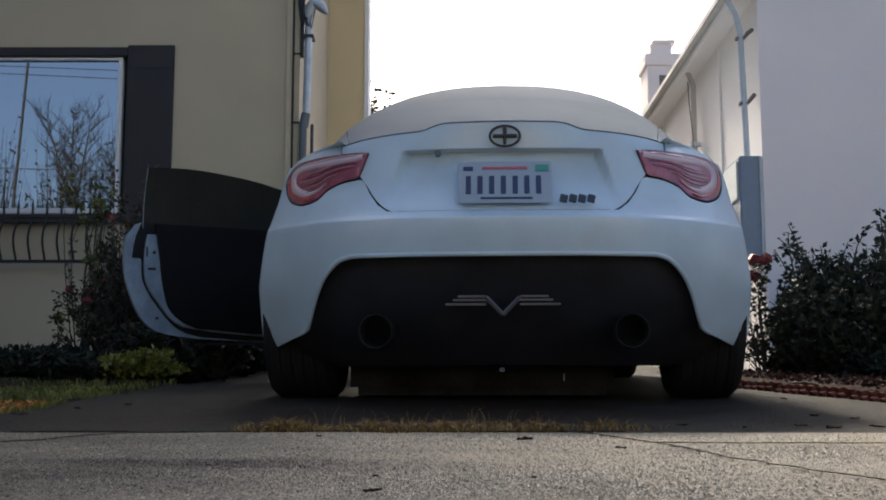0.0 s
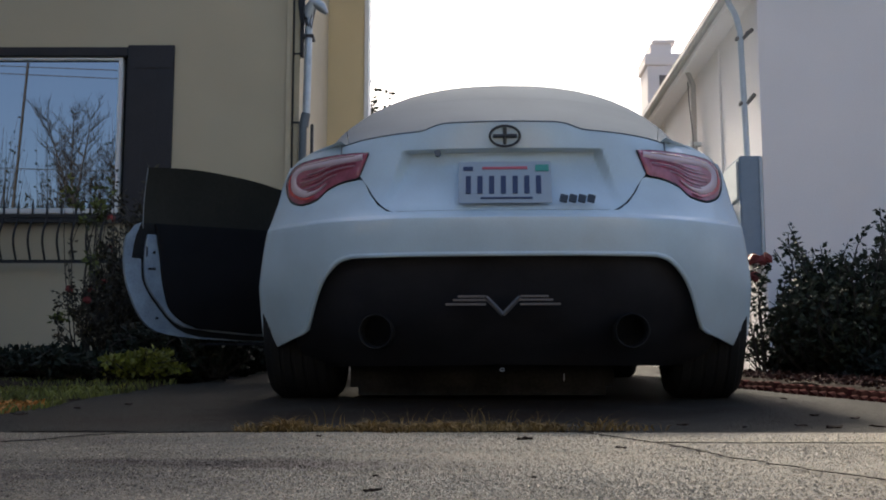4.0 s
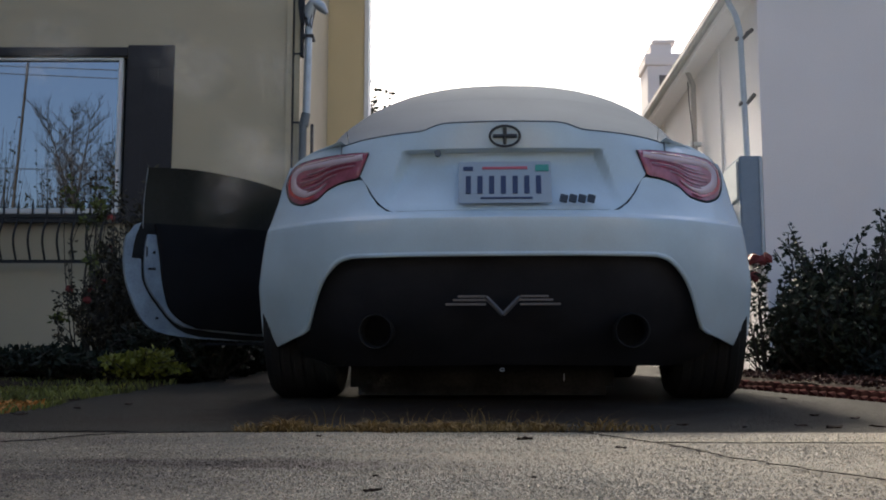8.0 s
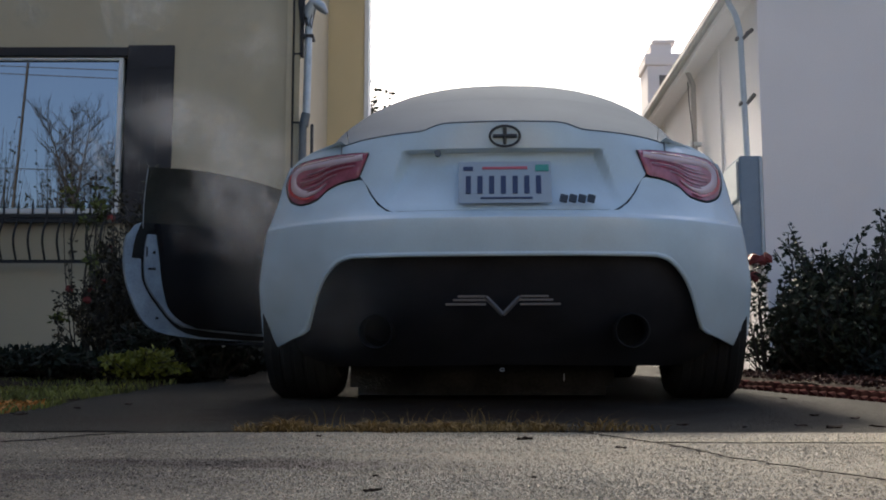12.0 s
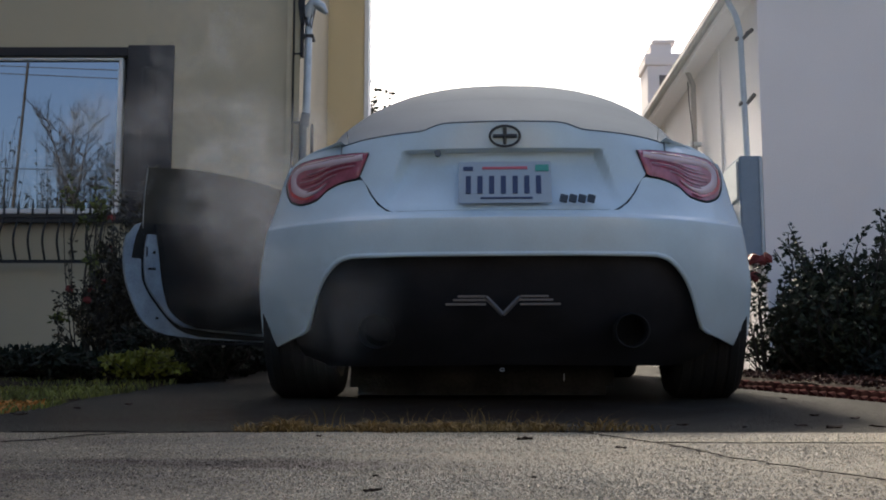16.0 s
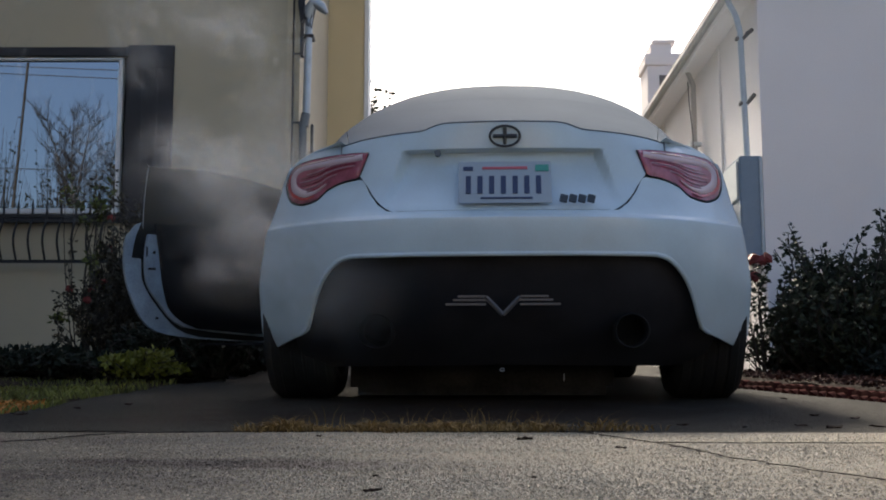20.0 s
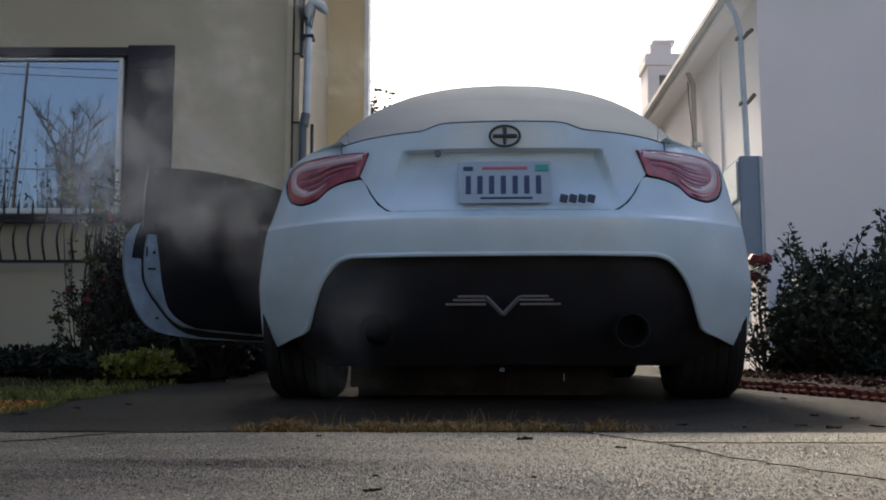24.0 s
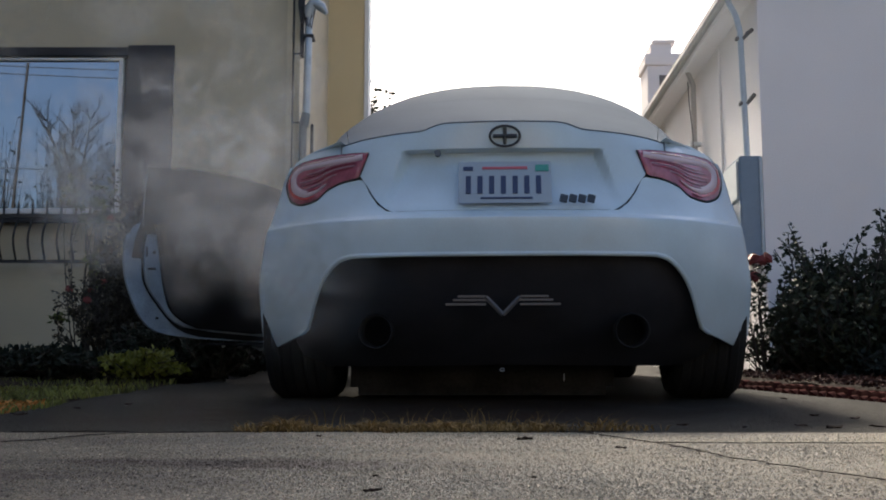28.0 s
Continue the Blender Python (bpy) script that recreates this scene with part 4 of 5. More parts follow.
blades(1500, (-0.50, 0.60, 2.94, 3.4), 0.026, 1.6, 0.0013, DRY, "joint_grass", "dry curled grass in the slab joint", 7, joint_keep, 0.8)
blades(120, (-0.34, 0.30, 3.02, 3.3), 0.055, 0.7, 0.0007, DRY, "joint_grass", "tall thin dry grass stalks in the slab joint", 6)


def leaf_at(vs, fs, p, d, size, rnd):
    d = d.normalized()
    side = d.cross(Vector((rnd.gauss(0, 1), rnd.gauss(0, 1), rnd.gauss(0, 1)))).normalized()
    nrm = d.cross(side)
    k = len(vs)
    w = size * 0.30
    mid = p + d * size * 0.45
    vs += [p, mid + side * w + nrm * w * 0.35, p + d * size, mid - side * w + nrm * w * 0.35, mid]
    fs += [(k, k + 1, k + 4), (k + 1, k + 2, k + 4), (k + 2, k + 3, k + 4), (k + 3, k, k + 4)]


def shrub(name, at, radius, height, twigs, leaves, size, leaf_mat, label, seed, droop=0.0, bare=0.35, blooms=0, tall=0, spread=1.0, thick=0.006, bloom_high=False):
    rnd = random.Random(seed)
    x0, y0 = at
    z0 = GRADE(y0) + 0.02
    ob = thing(name, Matrix.Translation((x0, y0, z0)), label, "shrub")
    stems, vs, fs = bmesh.new(), [], []
    bloom_at = []
    for k in range(twigs):
        a, r = rnd.uniform(0, 6.283), radius * math.sqrt(rnd.random())
        h = height * rnd.uniform(0.35, 1.0) * (1 - 0.35 * (r / radius)**2)
        if k < tall:
            h = height * rnd.uniform(1.0, 1.2)
        base = Vector((0.25 * r * math.cos(a), 0.25 * r * math.sin(a), 0))
        tip = Vector((r * math.cos(a), r * math.sin(a) * spread, h))
        bend = Vector((rnd.gauss(0, 0.06), rnd.gauss(0, 0.06), 0.12 * h))
        pts = [base.lerp(tip, t) + bend * math.sin(math.pi * t) for t in steps(0, 1, 5)]
        tube(stems, pts, [thick * (1 - 0.8 * t) + 0.0012 for t in steps(0, 1, 5)], 4, False)
        for j in range(leaves):
            t = bare + (1 - bare) * rnd.random() ** 0.8
            i = min(4, int(t * 5))
            p = pts[i].lerp(pts[i + 1], t * 5 - i)
            d = Vector((rnd.gauss(0, 1), rnd.gauss(0, 1), rnd.gauss(0.35 - droop, 0.7)))
            leaf_at(vs, fs, p + d.normalized() * 0.01, d, size * rnd.uniform(0.6, 1.25), rnd)
        if (k < tall if bloom_high else k >= tall) and len(bloom_at) < blooms:
            bloom_at.append(pts[-1])
    part("stem_frame", stems, BARK, ob)
    raw("foliage", [tuple(v) for v in vs], fs, leaf_mat, ob)
    for p in bloom_at:
        bm = bmesh.new()
        for j in range(7):
            w = j * 0.9
            box(bm, -0.020, 0.020, -0.006, 0.006, -0.016, 0.022, 0.005, Matrix.Translation(p) @ Matrix.Scale((1.0 + 0.5 * rnd.random()) if bloom_high else 0.85, 4) @ pose(0, 0, 0, rnd.uniform(-10, 70), rnd.uniform(-30, 30), math.degrees(w)) @ Matrix.Translation((0, 0.014 + 0.008 * rnd.random(), 0)))
        part("blossom", bm, BLOOM, ob, "small red blossom")
    return ob


shrub("hedge_shrub", (2.09, 6.25), 0.43, 0.69, 280, 38, 0.040, LEAF, "dense dark green shrub in the planting bed", 11, bare=0.03, tall=14)
shrub("hedge_shrub", (2.50, 6.15), 0.46, 0.60, 240, 34, 0.040, LEAF, "dense dark green shrub with tall twigs", 12, bare=0.03, tall=9)
shrub("hedge_shrub", (2.03, 6.45), 0.34, 0.46, 190, 34, 0.042, LEAF, "low dense dark green shrub at the wall", 18, bare=0.0)
shrub("hedge_shrub", (1.93, 6.42), 0.22, 0.66, 170, 36, 0.038, LEAF, "dense dark green shrub beside the meter box wall", 10, bare=0.03, tall=6)
shrub("hedge_shrub", (1.69, 6.53), 0.16, 0.54, 24, 26, 0.034, LEAF, "small thin shrub with red blossoms below the meter box", 13, bare=0.45, blooms=3, tall=5, thick=0.0025, bloom_high=True)
shrub("rose_bush", (-2.20, 7.55), 0.19, 1.0, 20, 20, 0.040, LEAF_G, "tall thin rose bush with a leafy green head", 14, bare=0.78, tall=10, thick=0.003)
shrub("rose_bush", (-2.02, 7.5), 0.32, 0.80, 90, 24, 0.034, LEAF_R, "thin twiggy rose bush with small red brown leaves", 19, bare=0.2, blooms=5, tall=6, thick=0.003)
shrub("rose_bush", (-1.93, 7.6), 0.26, 1.04, 90, 46, 0.038, LEAF_R, "leafy rose bush behind the open car door", 15, bare=0.1, blooms=3, tall=14, thick=0.003)
shrub("low_shrub", (-1.56, 6.55), 0.21, 0.16, 110, 26, 0.036, LEAF_Y, "low yellow green rounded shrub at the lawn edge", 16, bare=0.2)
# added shrub, coloured dark to fill the dim lawn edge
shrub("low_shrub", (-1.36, 6.75), 0.17, 0.13, 60, 24, 0.034, LEAF_D, "small dark shrub added at the lawn edge", 17, bare=0.2)
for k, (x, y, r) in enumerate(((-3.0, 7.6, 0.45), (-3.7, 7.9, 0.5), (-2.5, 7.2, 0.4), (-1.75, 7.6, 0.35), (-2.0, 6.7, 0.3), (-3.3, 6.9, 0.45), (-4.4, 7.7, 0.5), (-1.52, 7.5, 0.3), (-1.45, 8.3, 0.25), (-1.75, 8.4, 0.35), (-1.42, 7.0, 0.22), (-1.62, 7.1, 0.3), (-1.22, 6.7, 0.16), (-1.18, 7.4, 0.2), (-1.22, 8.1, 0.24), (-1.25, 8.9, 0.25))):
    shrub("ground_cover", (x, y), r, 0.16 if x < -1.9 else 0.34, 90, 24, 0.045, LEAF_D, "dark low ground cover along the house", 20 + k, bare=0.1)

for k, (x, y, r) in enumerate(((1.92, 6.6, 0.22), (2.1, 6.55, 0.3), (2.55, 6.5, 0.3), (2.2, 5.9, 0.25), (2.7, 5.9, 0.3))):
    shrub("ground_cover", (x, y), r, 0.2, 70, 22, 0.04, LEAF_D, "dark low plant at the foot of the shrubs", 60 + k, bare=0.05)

# scalloped edging
edging = thing("garden_edging", Matrix.Identity(4), "red brown scalloped concrete edging along the bed", "edging")


def edge_block():
    bm = bmesh.new()
    n = 48
    wave = [(-0.145 + 0.29 * k / n, abs(math.sin(math.pi * 4 * k / n))) for k in range(n + 1)]
    rows = [[bm.verts.new(p) for p in line] for line in (
        [(x, -0.026 - 0.012 * w, -0.05) for x, w in wave], [(x, -0.026 - 0.012 * w, 0.010 + 0.020 * w) for x, w in wave],
        [(x, -0.012, 0.014 + 0.020 * w) for x, w in wave], [(x, -0.010, 0.046 + 0.006 * w) for x, w in wave],
        [(x, 0.022, 0.046 + 0.006 * w) for x, w in wave], [(x, 0.028, -0.05) for x, w in wave])]
    for r0, r1 in zip(rows, rows[1:]):
        for k in range(n):
            bm.faces.new((r0[k], r0[k + 1], r1[k + 1], r1[k]))
    for k in (0, -1):
        bm.faces.new([r[k] for r in rows])
    return bm


first = part("edging_block", edge_block(), BRICK, edging)
E0, E1 = Vector((1.33, 6.0, 0)), Vector((1.70, 3.75, 0))
n_blocks = int((E1 - E0).length / 0.30)
turn = math.degrees(math.atan2(E1.y - E0.y, E1.x - E0.x))
for k in range(n_blocks):
    p = E0.lerp(E1, (k + 0.5) / n_blocks)
    ob = first if k == 0 else new("edging_block", first.data)
    ob.parent = edging
    ob.matrix_local = pose(p.x, p.y, GRADE(p.y) - 0.014 + 0.004 * math.sin(3 * k), 0, 3.2 + math.sin(k * 5) * 0.8, turn + math.sin(k * 7) * 1.5)

# ---- cracks and fallen leaves ----
def ribbon(pts, w, seed):
    rnd = random.Random(seed)
    path = []
    for (xa, ya), (xb, yb) in zip(pts, pts[1:]):
        for t in steps(0, 1, 8)[:-1]:
            path.append((xa + (xb - xa) * t + rnd.gauss(0, 0.004), ya + (yb - ya) * t + rnd.gauss(0, 0.006)))
    bm = bmesh.new()
    rows = []
    for i, (x, y) in enumerate(path):
        x2, y2 = path[min(i + 1, len(path) - 1)]
        x1, y1 = path[max(i - 1, 0)]
        d = Vector((x2 - x1, y2 - y1, 0)).normalized()
        nrm = Vector((-d.y, d.x, 0)) * w * rnd.uniform(0.4, 1.3)
        p = Vector((x, y, GRADE(y) + 0.0035))
        rows.append((bm.verts.new(p - nrm), bm.verts.new(p - Vector((0, 0, 0.0015))), bm.verts.new(p + nrm)))
    for a, b in zip(rows, rows[1:]):
        bm.faces.new((a[0], b[0], b[1], a[1]))
        bm.faces.new((a[1], b[1], b[2], a[2]))
    return bm


CRACKS = [[(0.33, 3.0), (0.37, 2.8), (0.42, 2.61), (0.46, 2.39), (0.48, 2.12), (0.52, 1.93), (0.60, 1.55)],
          [(-0.95, 2.55), (-0.85, 2.67), (-0.80, 2.85), (-0.73, 2.94), (-0.64, 2.95), (-0.50, 2.98)], [(0.41, 2.57), (0.59, 2.55), (1.2, 2.54)]]
CRACK = mat("crack dirt", (0.035, 0.03, 0.026), 0.95, vary=0.3, scale=30, spec=0.02)
for pts, w, seed in zip(CRACKS, (0.0045, 0.007, 0.003), (1, 2, 3)):
    part("crack", ribbon(pts, w, seed), CRACK, driveway)
for pts, w, seed in (([(-1.34, 2.992), (-1.14, 2.990)], 0.006, 4), ([(-1.02, 2.994), (-0.86, 2.991), (-0.74, 2.994)], 0.010, 5), ([(-0.55, 2.993), (0.0, 2.992), (0.5, 2.994)], 0.007, 6)):
    part("joint_dirt", ribbon(pts, w, seed), CRACK, driveway)


def fallen_leaf(x, y, size, seed):
    rnd = random.Random(seed)
    bm = bmesh.new()
    n = 10
    mid = bm.verts.new((0, 0, 0.004))
    rim = []
    for k in range(n):
        w = 2 * math.pi * k / n
        r = size * (0.55 + 0.45 * abs(math.cos(w))) * rnd.uniform(0.7, 1.1)
        rim.append(bm.verts.new((r * math.cos(w), 0.55 * r * math.sin(w), 0.003 + size * 0.33 * rnd.random())))
    for k in range(n):
        bm.faces.new((mid, rim[k], rim[(k + 1) % n]))
    r = bmesh.ops.extrude_face_region(bm, geom=bm.faces[:])
    bmesh.ops.translate(bm, vec=(0, 0, 0.002), verts=[v for v in r["geom"] if isinstance(v, bmesh.types.BMVert)])
    ob = part("fallen_leaf", bm, FALLEN)
    ob.matrix_world = pose(x, y, GRADE(y) + 0.001, 2.5, 0, rnd.uniform(-40, 40))
    return tagged(ob, "curled dark brown leaf on the concrete", "leaf", "fallen leaves")


SPOTS = [(0.17, 2.61, 0.023), (0.61, 3.19, 0.018), (0.91, 3.19, 0.02), (0.96, 3.08, 0.024), (1.08, 3.12, 0.02), (-0.27, 2.74, 0.009), (-0.09, 1.68, 0.005),
         (-0.08, 1.46, 0.013), (0.12, 1.66, 0.004), (-1.17, 4.01, 0.012), (-1.06, 4.22, 0.016), (-1.24, 3.67, 0.03), (1.32, 5.55, 0.02), (1.07, 3.62, 0.02),
         (0.38, 3.18, 0.02), (0.28, 3.14, 0.02), (0.46, 3.2, 0.012), (0.75, 3.12, 0.009), (1.15, 3.5, 0.014), (1.25, 4.6, 0.015), (-0.6, 2.9, 0.01), (-0.42, 3.1, 0.02), (0.33, 2.33, 0.012)]
for k, (x, y, size) in enumerate(SPOTS):
    fallen_leaf(x, y, size, 50 + k)

# ---- sand grains standing out of the worn concrete ----
def grit(name, n, x0, x1, y0, y1, size, seed, surface):
    rng = np.random.default_rng(seed)
    y = y0 + (y1 - y0) * rng.random(n)
    half = 0.40 * y
    x = np.clip(rng.uniform(-1, 1, n) * half, x0, x1)
    clear = np.ones(n, bool)
    for pts in CRACKS:
        for (xa, ya), (xb, yb) in zip(pts, pts[1:]):
            t = np.clip(((x - xa) * (xb - xa) + (y - ya) * (yb - ya)) / ((xb - xa)**2 + (yb - ya)**2), 0, 1)
            clear &= np.hypot(x - xa - t * (xb - xa), y - ya - t * (yb - ya)) > 0.007
    x, y = x[clear], y[clear]
    n = len(x)
    r = size * rng.uniform(0.5, 1.3, n)
    h = r * rng.uniform(0.25, 0.7, n)
    z = np.array([GRADE(v) for v in np.linspace(y0, y1, 400)])[((y - y0) / (y1 - y0) * 399).astype(int)] + 0.001 * np.sin(3 * x + 5 * y)
    turn_a = rng.uniform(0, 6.28, n)
    vs = []
    for k in range(4):
        w = turn_a + k * math.pi / 2
        q = r * rng.uniform(0.75, 1.25, n)
        vs.append(np.stack([x + q * np.cos(w), y + q * np.sin(w), z - 0.0012], 1))
    vs.append(np.stack([x + 0.4 * r * rng.uniform(-1, 1, n), y + 0.4 * r * rng.uniform(-1, 1, n), z + h], 1))
    v = np.stack(vs, 1).reshape(-1, 3)
    base = np.arange(n)[:, None] * 5
    f = np.concatenate([base + np.array([[k, (k + 1) % 4, 4]]) for k in range(4)], 0)
    ob = raw(name, v.tolist(), f.tolist(), surface, driveway)
    ob["kind"] = "stuff"
    return ob


grit("sand_grain", 60000, -1.3, 1.6, 1.35, 2.97, 0.0023, 81, GRIT)
grit("sand_grain", 16000, -1.3, 1.6, 1.35, 2.97, 0.0040, 83, GRIT)
grit("sand_grain", 26000, -1.3, 1.6, 3.02, 4.6, 0.0022, 82, GRIT_SHADED)

# leaf litter on the bed
rnd = random.Random(90)
lv, lf = [], []
for k in range(2600):
    y = rnd.uniform(3.8, 7.0)
    x = 1.37 + (6.0 - y) * 0.1644 + abs(rnd.gauss(0, 0.35))
    leaf_at(lv, lf, Vector((x, y, GRADE(y) + 0.045 + rnd.random() * 0.012)), Vector((rnd.gauss(0, 1), rnd.gauss(0, 1), rnd.gauss(0.1, 0.3))), rnd.uniform(0.012, 0.035), rnd)
tagged(raw("leaf_litter", [tuple(v) for v in lv], lf, mat("brown litter", (0.07, 0.035, 0.028), 0.9, vary=0.4, spread=0.9, island=True, spec=0.1)), "dark red brown leaf litter on the bed", "leaf litter", kind="stuff")

# ---- bare trees, far twigs, street behind ----
far_house = tagged(new("house_across"), "low beige house across the street", "house", kind="structure")
wall("wall", -24, 4, -22, -16, -0.1, 3.2, STUCCO, far_house)
bm = bmesh.new()
rf = [bm.verts.new(p) for p in ((-24.4, -15.6, 3.2), (4.4, -15.6, 3.2), (4.4, -22.4, 3.2), (-24.4, -22.4, 3.2), (-22, -19, 5.2), (2, -19, 5.2))]
for f in ((0, 1, 5, 4), (2, 3, 4, 5), (1, 2, 5), (3, 0, 4), (3, 2, 1, 0)):
    bm.faces.new([rf[i] for i in f])
part("roof", bm, SHINGLE, far_house, smooth=False)


def vase_tree(at, seed, label, leaders, fork, girth, rise=2.5):
    """A bare tree: a straight trunk to the fork, then leaders with short side limbs and fine twigs."""
    rnd = random.Random(seed)
    ob = thing("bare_tree", Matrix.Translation((*at, GRADE(at[1]) - 0.05)), label, "tree")
    limbs, twigs = bmesh.new(), bmesh.new()

    def reach(bm, p, d, length, r, n=6, bend=0.10):
        pts = [p]
        for k in range(n):
            d = (d + Vector((rnd.gauss(0, bend), rnd.gauss(0, bend), 0.05))).normalized()
            pts.append(pts[-1] + d * length / n)
        tube(bm, pts, [r * (1 - 0.7 * k / n) for k in range(n + 1)], 6 if r > 0.02 else 4, False)
        return pts, d
    trunk, d = reach(bmesh.new(), Vector((0, 0, 0)), Vector((0, 0, 1)), fork, girth, 6, 0.02)
    stem = bmesh.new()
    tube(stem, trunk, [girth * (1.5 - 0.5 * k / 6) for k in range(7)], 8, False)
    part("trunk", stem, BARK, ob)
    for lead in leaders:
        pts, d = reach(limbs, trunk[-1], Vector(lead).normalized(), rise, girth * 0.8, 8, 0.06)
        for k in range(1, 9):
            for j in range(3):
                w = rnd.uniform(0, 6.28)
                side, d2 = reach(limbs, pts[k], Vector((math.cos(w), math.sin(w), rnd.uniform(0.5, 1.1))).normalized(), rnd.uniform(0.5, 1.1) * (1.15 - k / 14), girth * 0.3, 5)
                for q in side[1:]:
                    for i in range(2):
                        w = rnd.uniform(0, 6.28)
                        reach(twigs, q, (d2 + Vector((math.cos(w), math.sin(w), 0.4)) * 0.8).normalized(), rnd.uniform(0.15, 0.45), 0.006, 3, 0.15)
    part("limbs", limbs, BARK, ob)
    part("twigs", twigs, BARK, ob)
    return ob


def unseen_house(x0, x1, y0, y1, name, label, z=3.4):
    """A plain low house shape, added out of view to close the street and block skylight."""
    ob = tagged(new(name), label, "house", kind="structure")
    wall("wall", x0, x1, y0, y1, -0.1, z, STUCCO, ob)
    bm = bmesh.new()
    cx0, cx1, cy = x0 + 2.4, x1 - 2.4, (y0 + y1) / 2
    q = [bm.verts.new(p) for p in ((x0 - 0.4, y1 + 0.4, z + 0.003), (x1 + 0.4, y1 + 0.4, z + 0.003), (x1 + 0.4, y0 - 0.4, z + 0.003), (x0 - 0.4, y0 - 0.4, z + 0.003), (cx0, cy, z + 2.3), (cx1, cy, z + 2.3))]
    for f in ((0, 1, 5, 4), (2, 3, 4, 5), (1, 2, 5), (3, 0, 4), (3, 2, 1, 0)):
        bm.faces.new([q[i] for i in f])
    part("roof", bm, SHINGLE, ob, smooth=False)


vase_tree((-8.45, -10.2), 35, "bare winter tree with forked upright limbs across the street", ((-0.16, 0.0, 1.0), (0.04, 0.05, 1.0), (-0.42, -0.1, 0.9)), 5.1, 0.045)
vase_tree((-8.0, -11.5), 33, "thin bare winter tree beside the street", ((0.02, 0.0, 1.0), (0.10, 0.1, 1.0)), 4.9, 0.028, 2.0)
pole = thing("utility_pole", pose(-10.2, -9.6, -0.1, 0, 3.1, 0), "dark wooden utility pole carrying wires", "utility pole")
part("post", tube(bmesh.new(), [(0, 0, 0), (0, 0, 9.0)], [0.042, 0.03], 10), BARK, pole)
for z, y, lean in ((8.62, -0.05, 0.02), (8.42, 0.0, 0.012), (6.15, 0.1, 0.03)):
    part("wire", tube(bmesh.new(), [(-20 + 2 * k, y, z + 0.25 * ((k - 15) / 15.0)**2 - 0.06 + lean * (2 * k - 20)) for k in range(31)], 0.012, 5), IRON, pole)
for k, (x, y, r) in enumerate(((-10.9, -11.0, 1.1), (-9.7, -12.2, 1.1), (-8.9, -11.8, 1.2), (-7.9, -12.0, 1.2), (-12.0, -11.4, 1.1), (-7.2, -11.2, 1.0))):
    shrub("bare_shrub", (x, y), r, 8.4, 330, 5, 0.10, LEAF_D, "tall bare twiggy shrub across the street", 120 + k, tall=0, thick=0.012, bare=0.5)
# houses added out of view to cut low skylight and fill reflections
unseen_house(8, 30, -23, -16, "unseen_house_across", "unseen low stucco house added across the street")
unseen_house(-52, -28, -23, -16, "unseen_house_along", "unseen low stucco house added further along the street")
unseen_house(-40, -24, -2, 12, "unseen_house_next_door", "unseen low stucco house added next door")
unseen_house(9, 24, 4, 16, "unseen_house_beyond", "unseen low stucco house added beyond the pale one")
shrub("far_tree", (-1.78, 32.0), 0.45, 7.0, 44, 14, 0.17, LEAF, "distant leafy treetop behind the houses", 40, bare=0.6, tall=26)

# ---- exhaust vapour: soft billows, dense in the middle and thin at the rim ----
VAPOUR = bpy.data.materials.new("exhaust vapour")
VAPOUR.use_nodes = True
vn, vl = VAPOUR.node_tree.nodes, VAPOUR.node_tree.links
vn.remove(vn["Principled BSDF"])
v_dif, v_tra, v_mix, v_clear, v_all = (vn.new("ShaderNode" + k) for k in ("BsdfDiffuse", "BsdfTranslucent", "MixShader", "BsdfTransparent", "MixShader"))
for node in (v_dif, v_tra):
    node.inputs["Color"].default_value = (0.88, 0.87, 0.84, 1)
vl.new(v_dif.outputs[0], v_mix.inputs[1])
vl.new(v_tra.outputs[0], v_mix.inputs[2])
v_co, v_flat, v_len, v_noise, v_fine, v_info = (vn.new("ShaderNode" + k) for k in ("TexCoord", "VectorMath", "VectorMath", "TexNoise", "TexNoise", "ObjectInfo"))
v_flat.operation, v_len.operation = "MULTIPLY", "LENGTH"
v_flat.inputs[1].default_value = (1, 0, 1)
vl.new(v_co.outputs["Object"], v_flat.inputs[0])
vl.new(v_flat.outputs[0], v_len.inputs[0])
for node, size in ((v_noise, 1.2), (v_fine, 3.0)):
    node.noise_dimensions = "4D"
    node.inputs["Scale"].default_value, node.inputs["Detail"].default_value = size, 6
    node.inputs["Distortion"].default_value = 1.1
    vl.new(v_co.outputs["Object"], node.inputs["Vector"])
    shift = vn.new("ShaderNodeMath")
    shift.operation = "MULTIPLY"
    shift.inputs[1].default_value = 40
    vl.new(v_info.outputs["Random"], shift.inputs[0])
    vl.new(shift.outputs[0], node.inputs["W"])


def v_math(op, a, b, c=0.0):
    node = vn.new("ShaderNodeMath")
    node.operation = op
    for slot, value in zip(node.inputs, (a, b, c)):
        if isinstance(value, (int, float)):
            slot.default_value = value
        else:
            vl.new(value, slot)
    return node.outputs[0]


v_rim = vn.new("ShaderNodeMapRange")
v_rim.interpolation_type = "SMOOTHERSTEP"
v_rim.inputs["From Min"].default_value, v_rim.inputs["From Max"].default_value = 0.97, 0.05
vl.new(v_len.outputs["Value"], v_rim.inputs["Value"])
v_cloud = vn.new("ShaderNodeMapRange")
v_cloud.inputs["From Min"].default_value, v_cloud.inputs["From Max"].default_value = 0.455, 0.66
vl.new(v_math("ADD", v_math("MULTIPLY", v_noise.outputs["Fac"], 0.58), v_math("MULTIPLY", v_fine.outputs["Fac"], 0.42)), v_cloud.inputs["Value"])
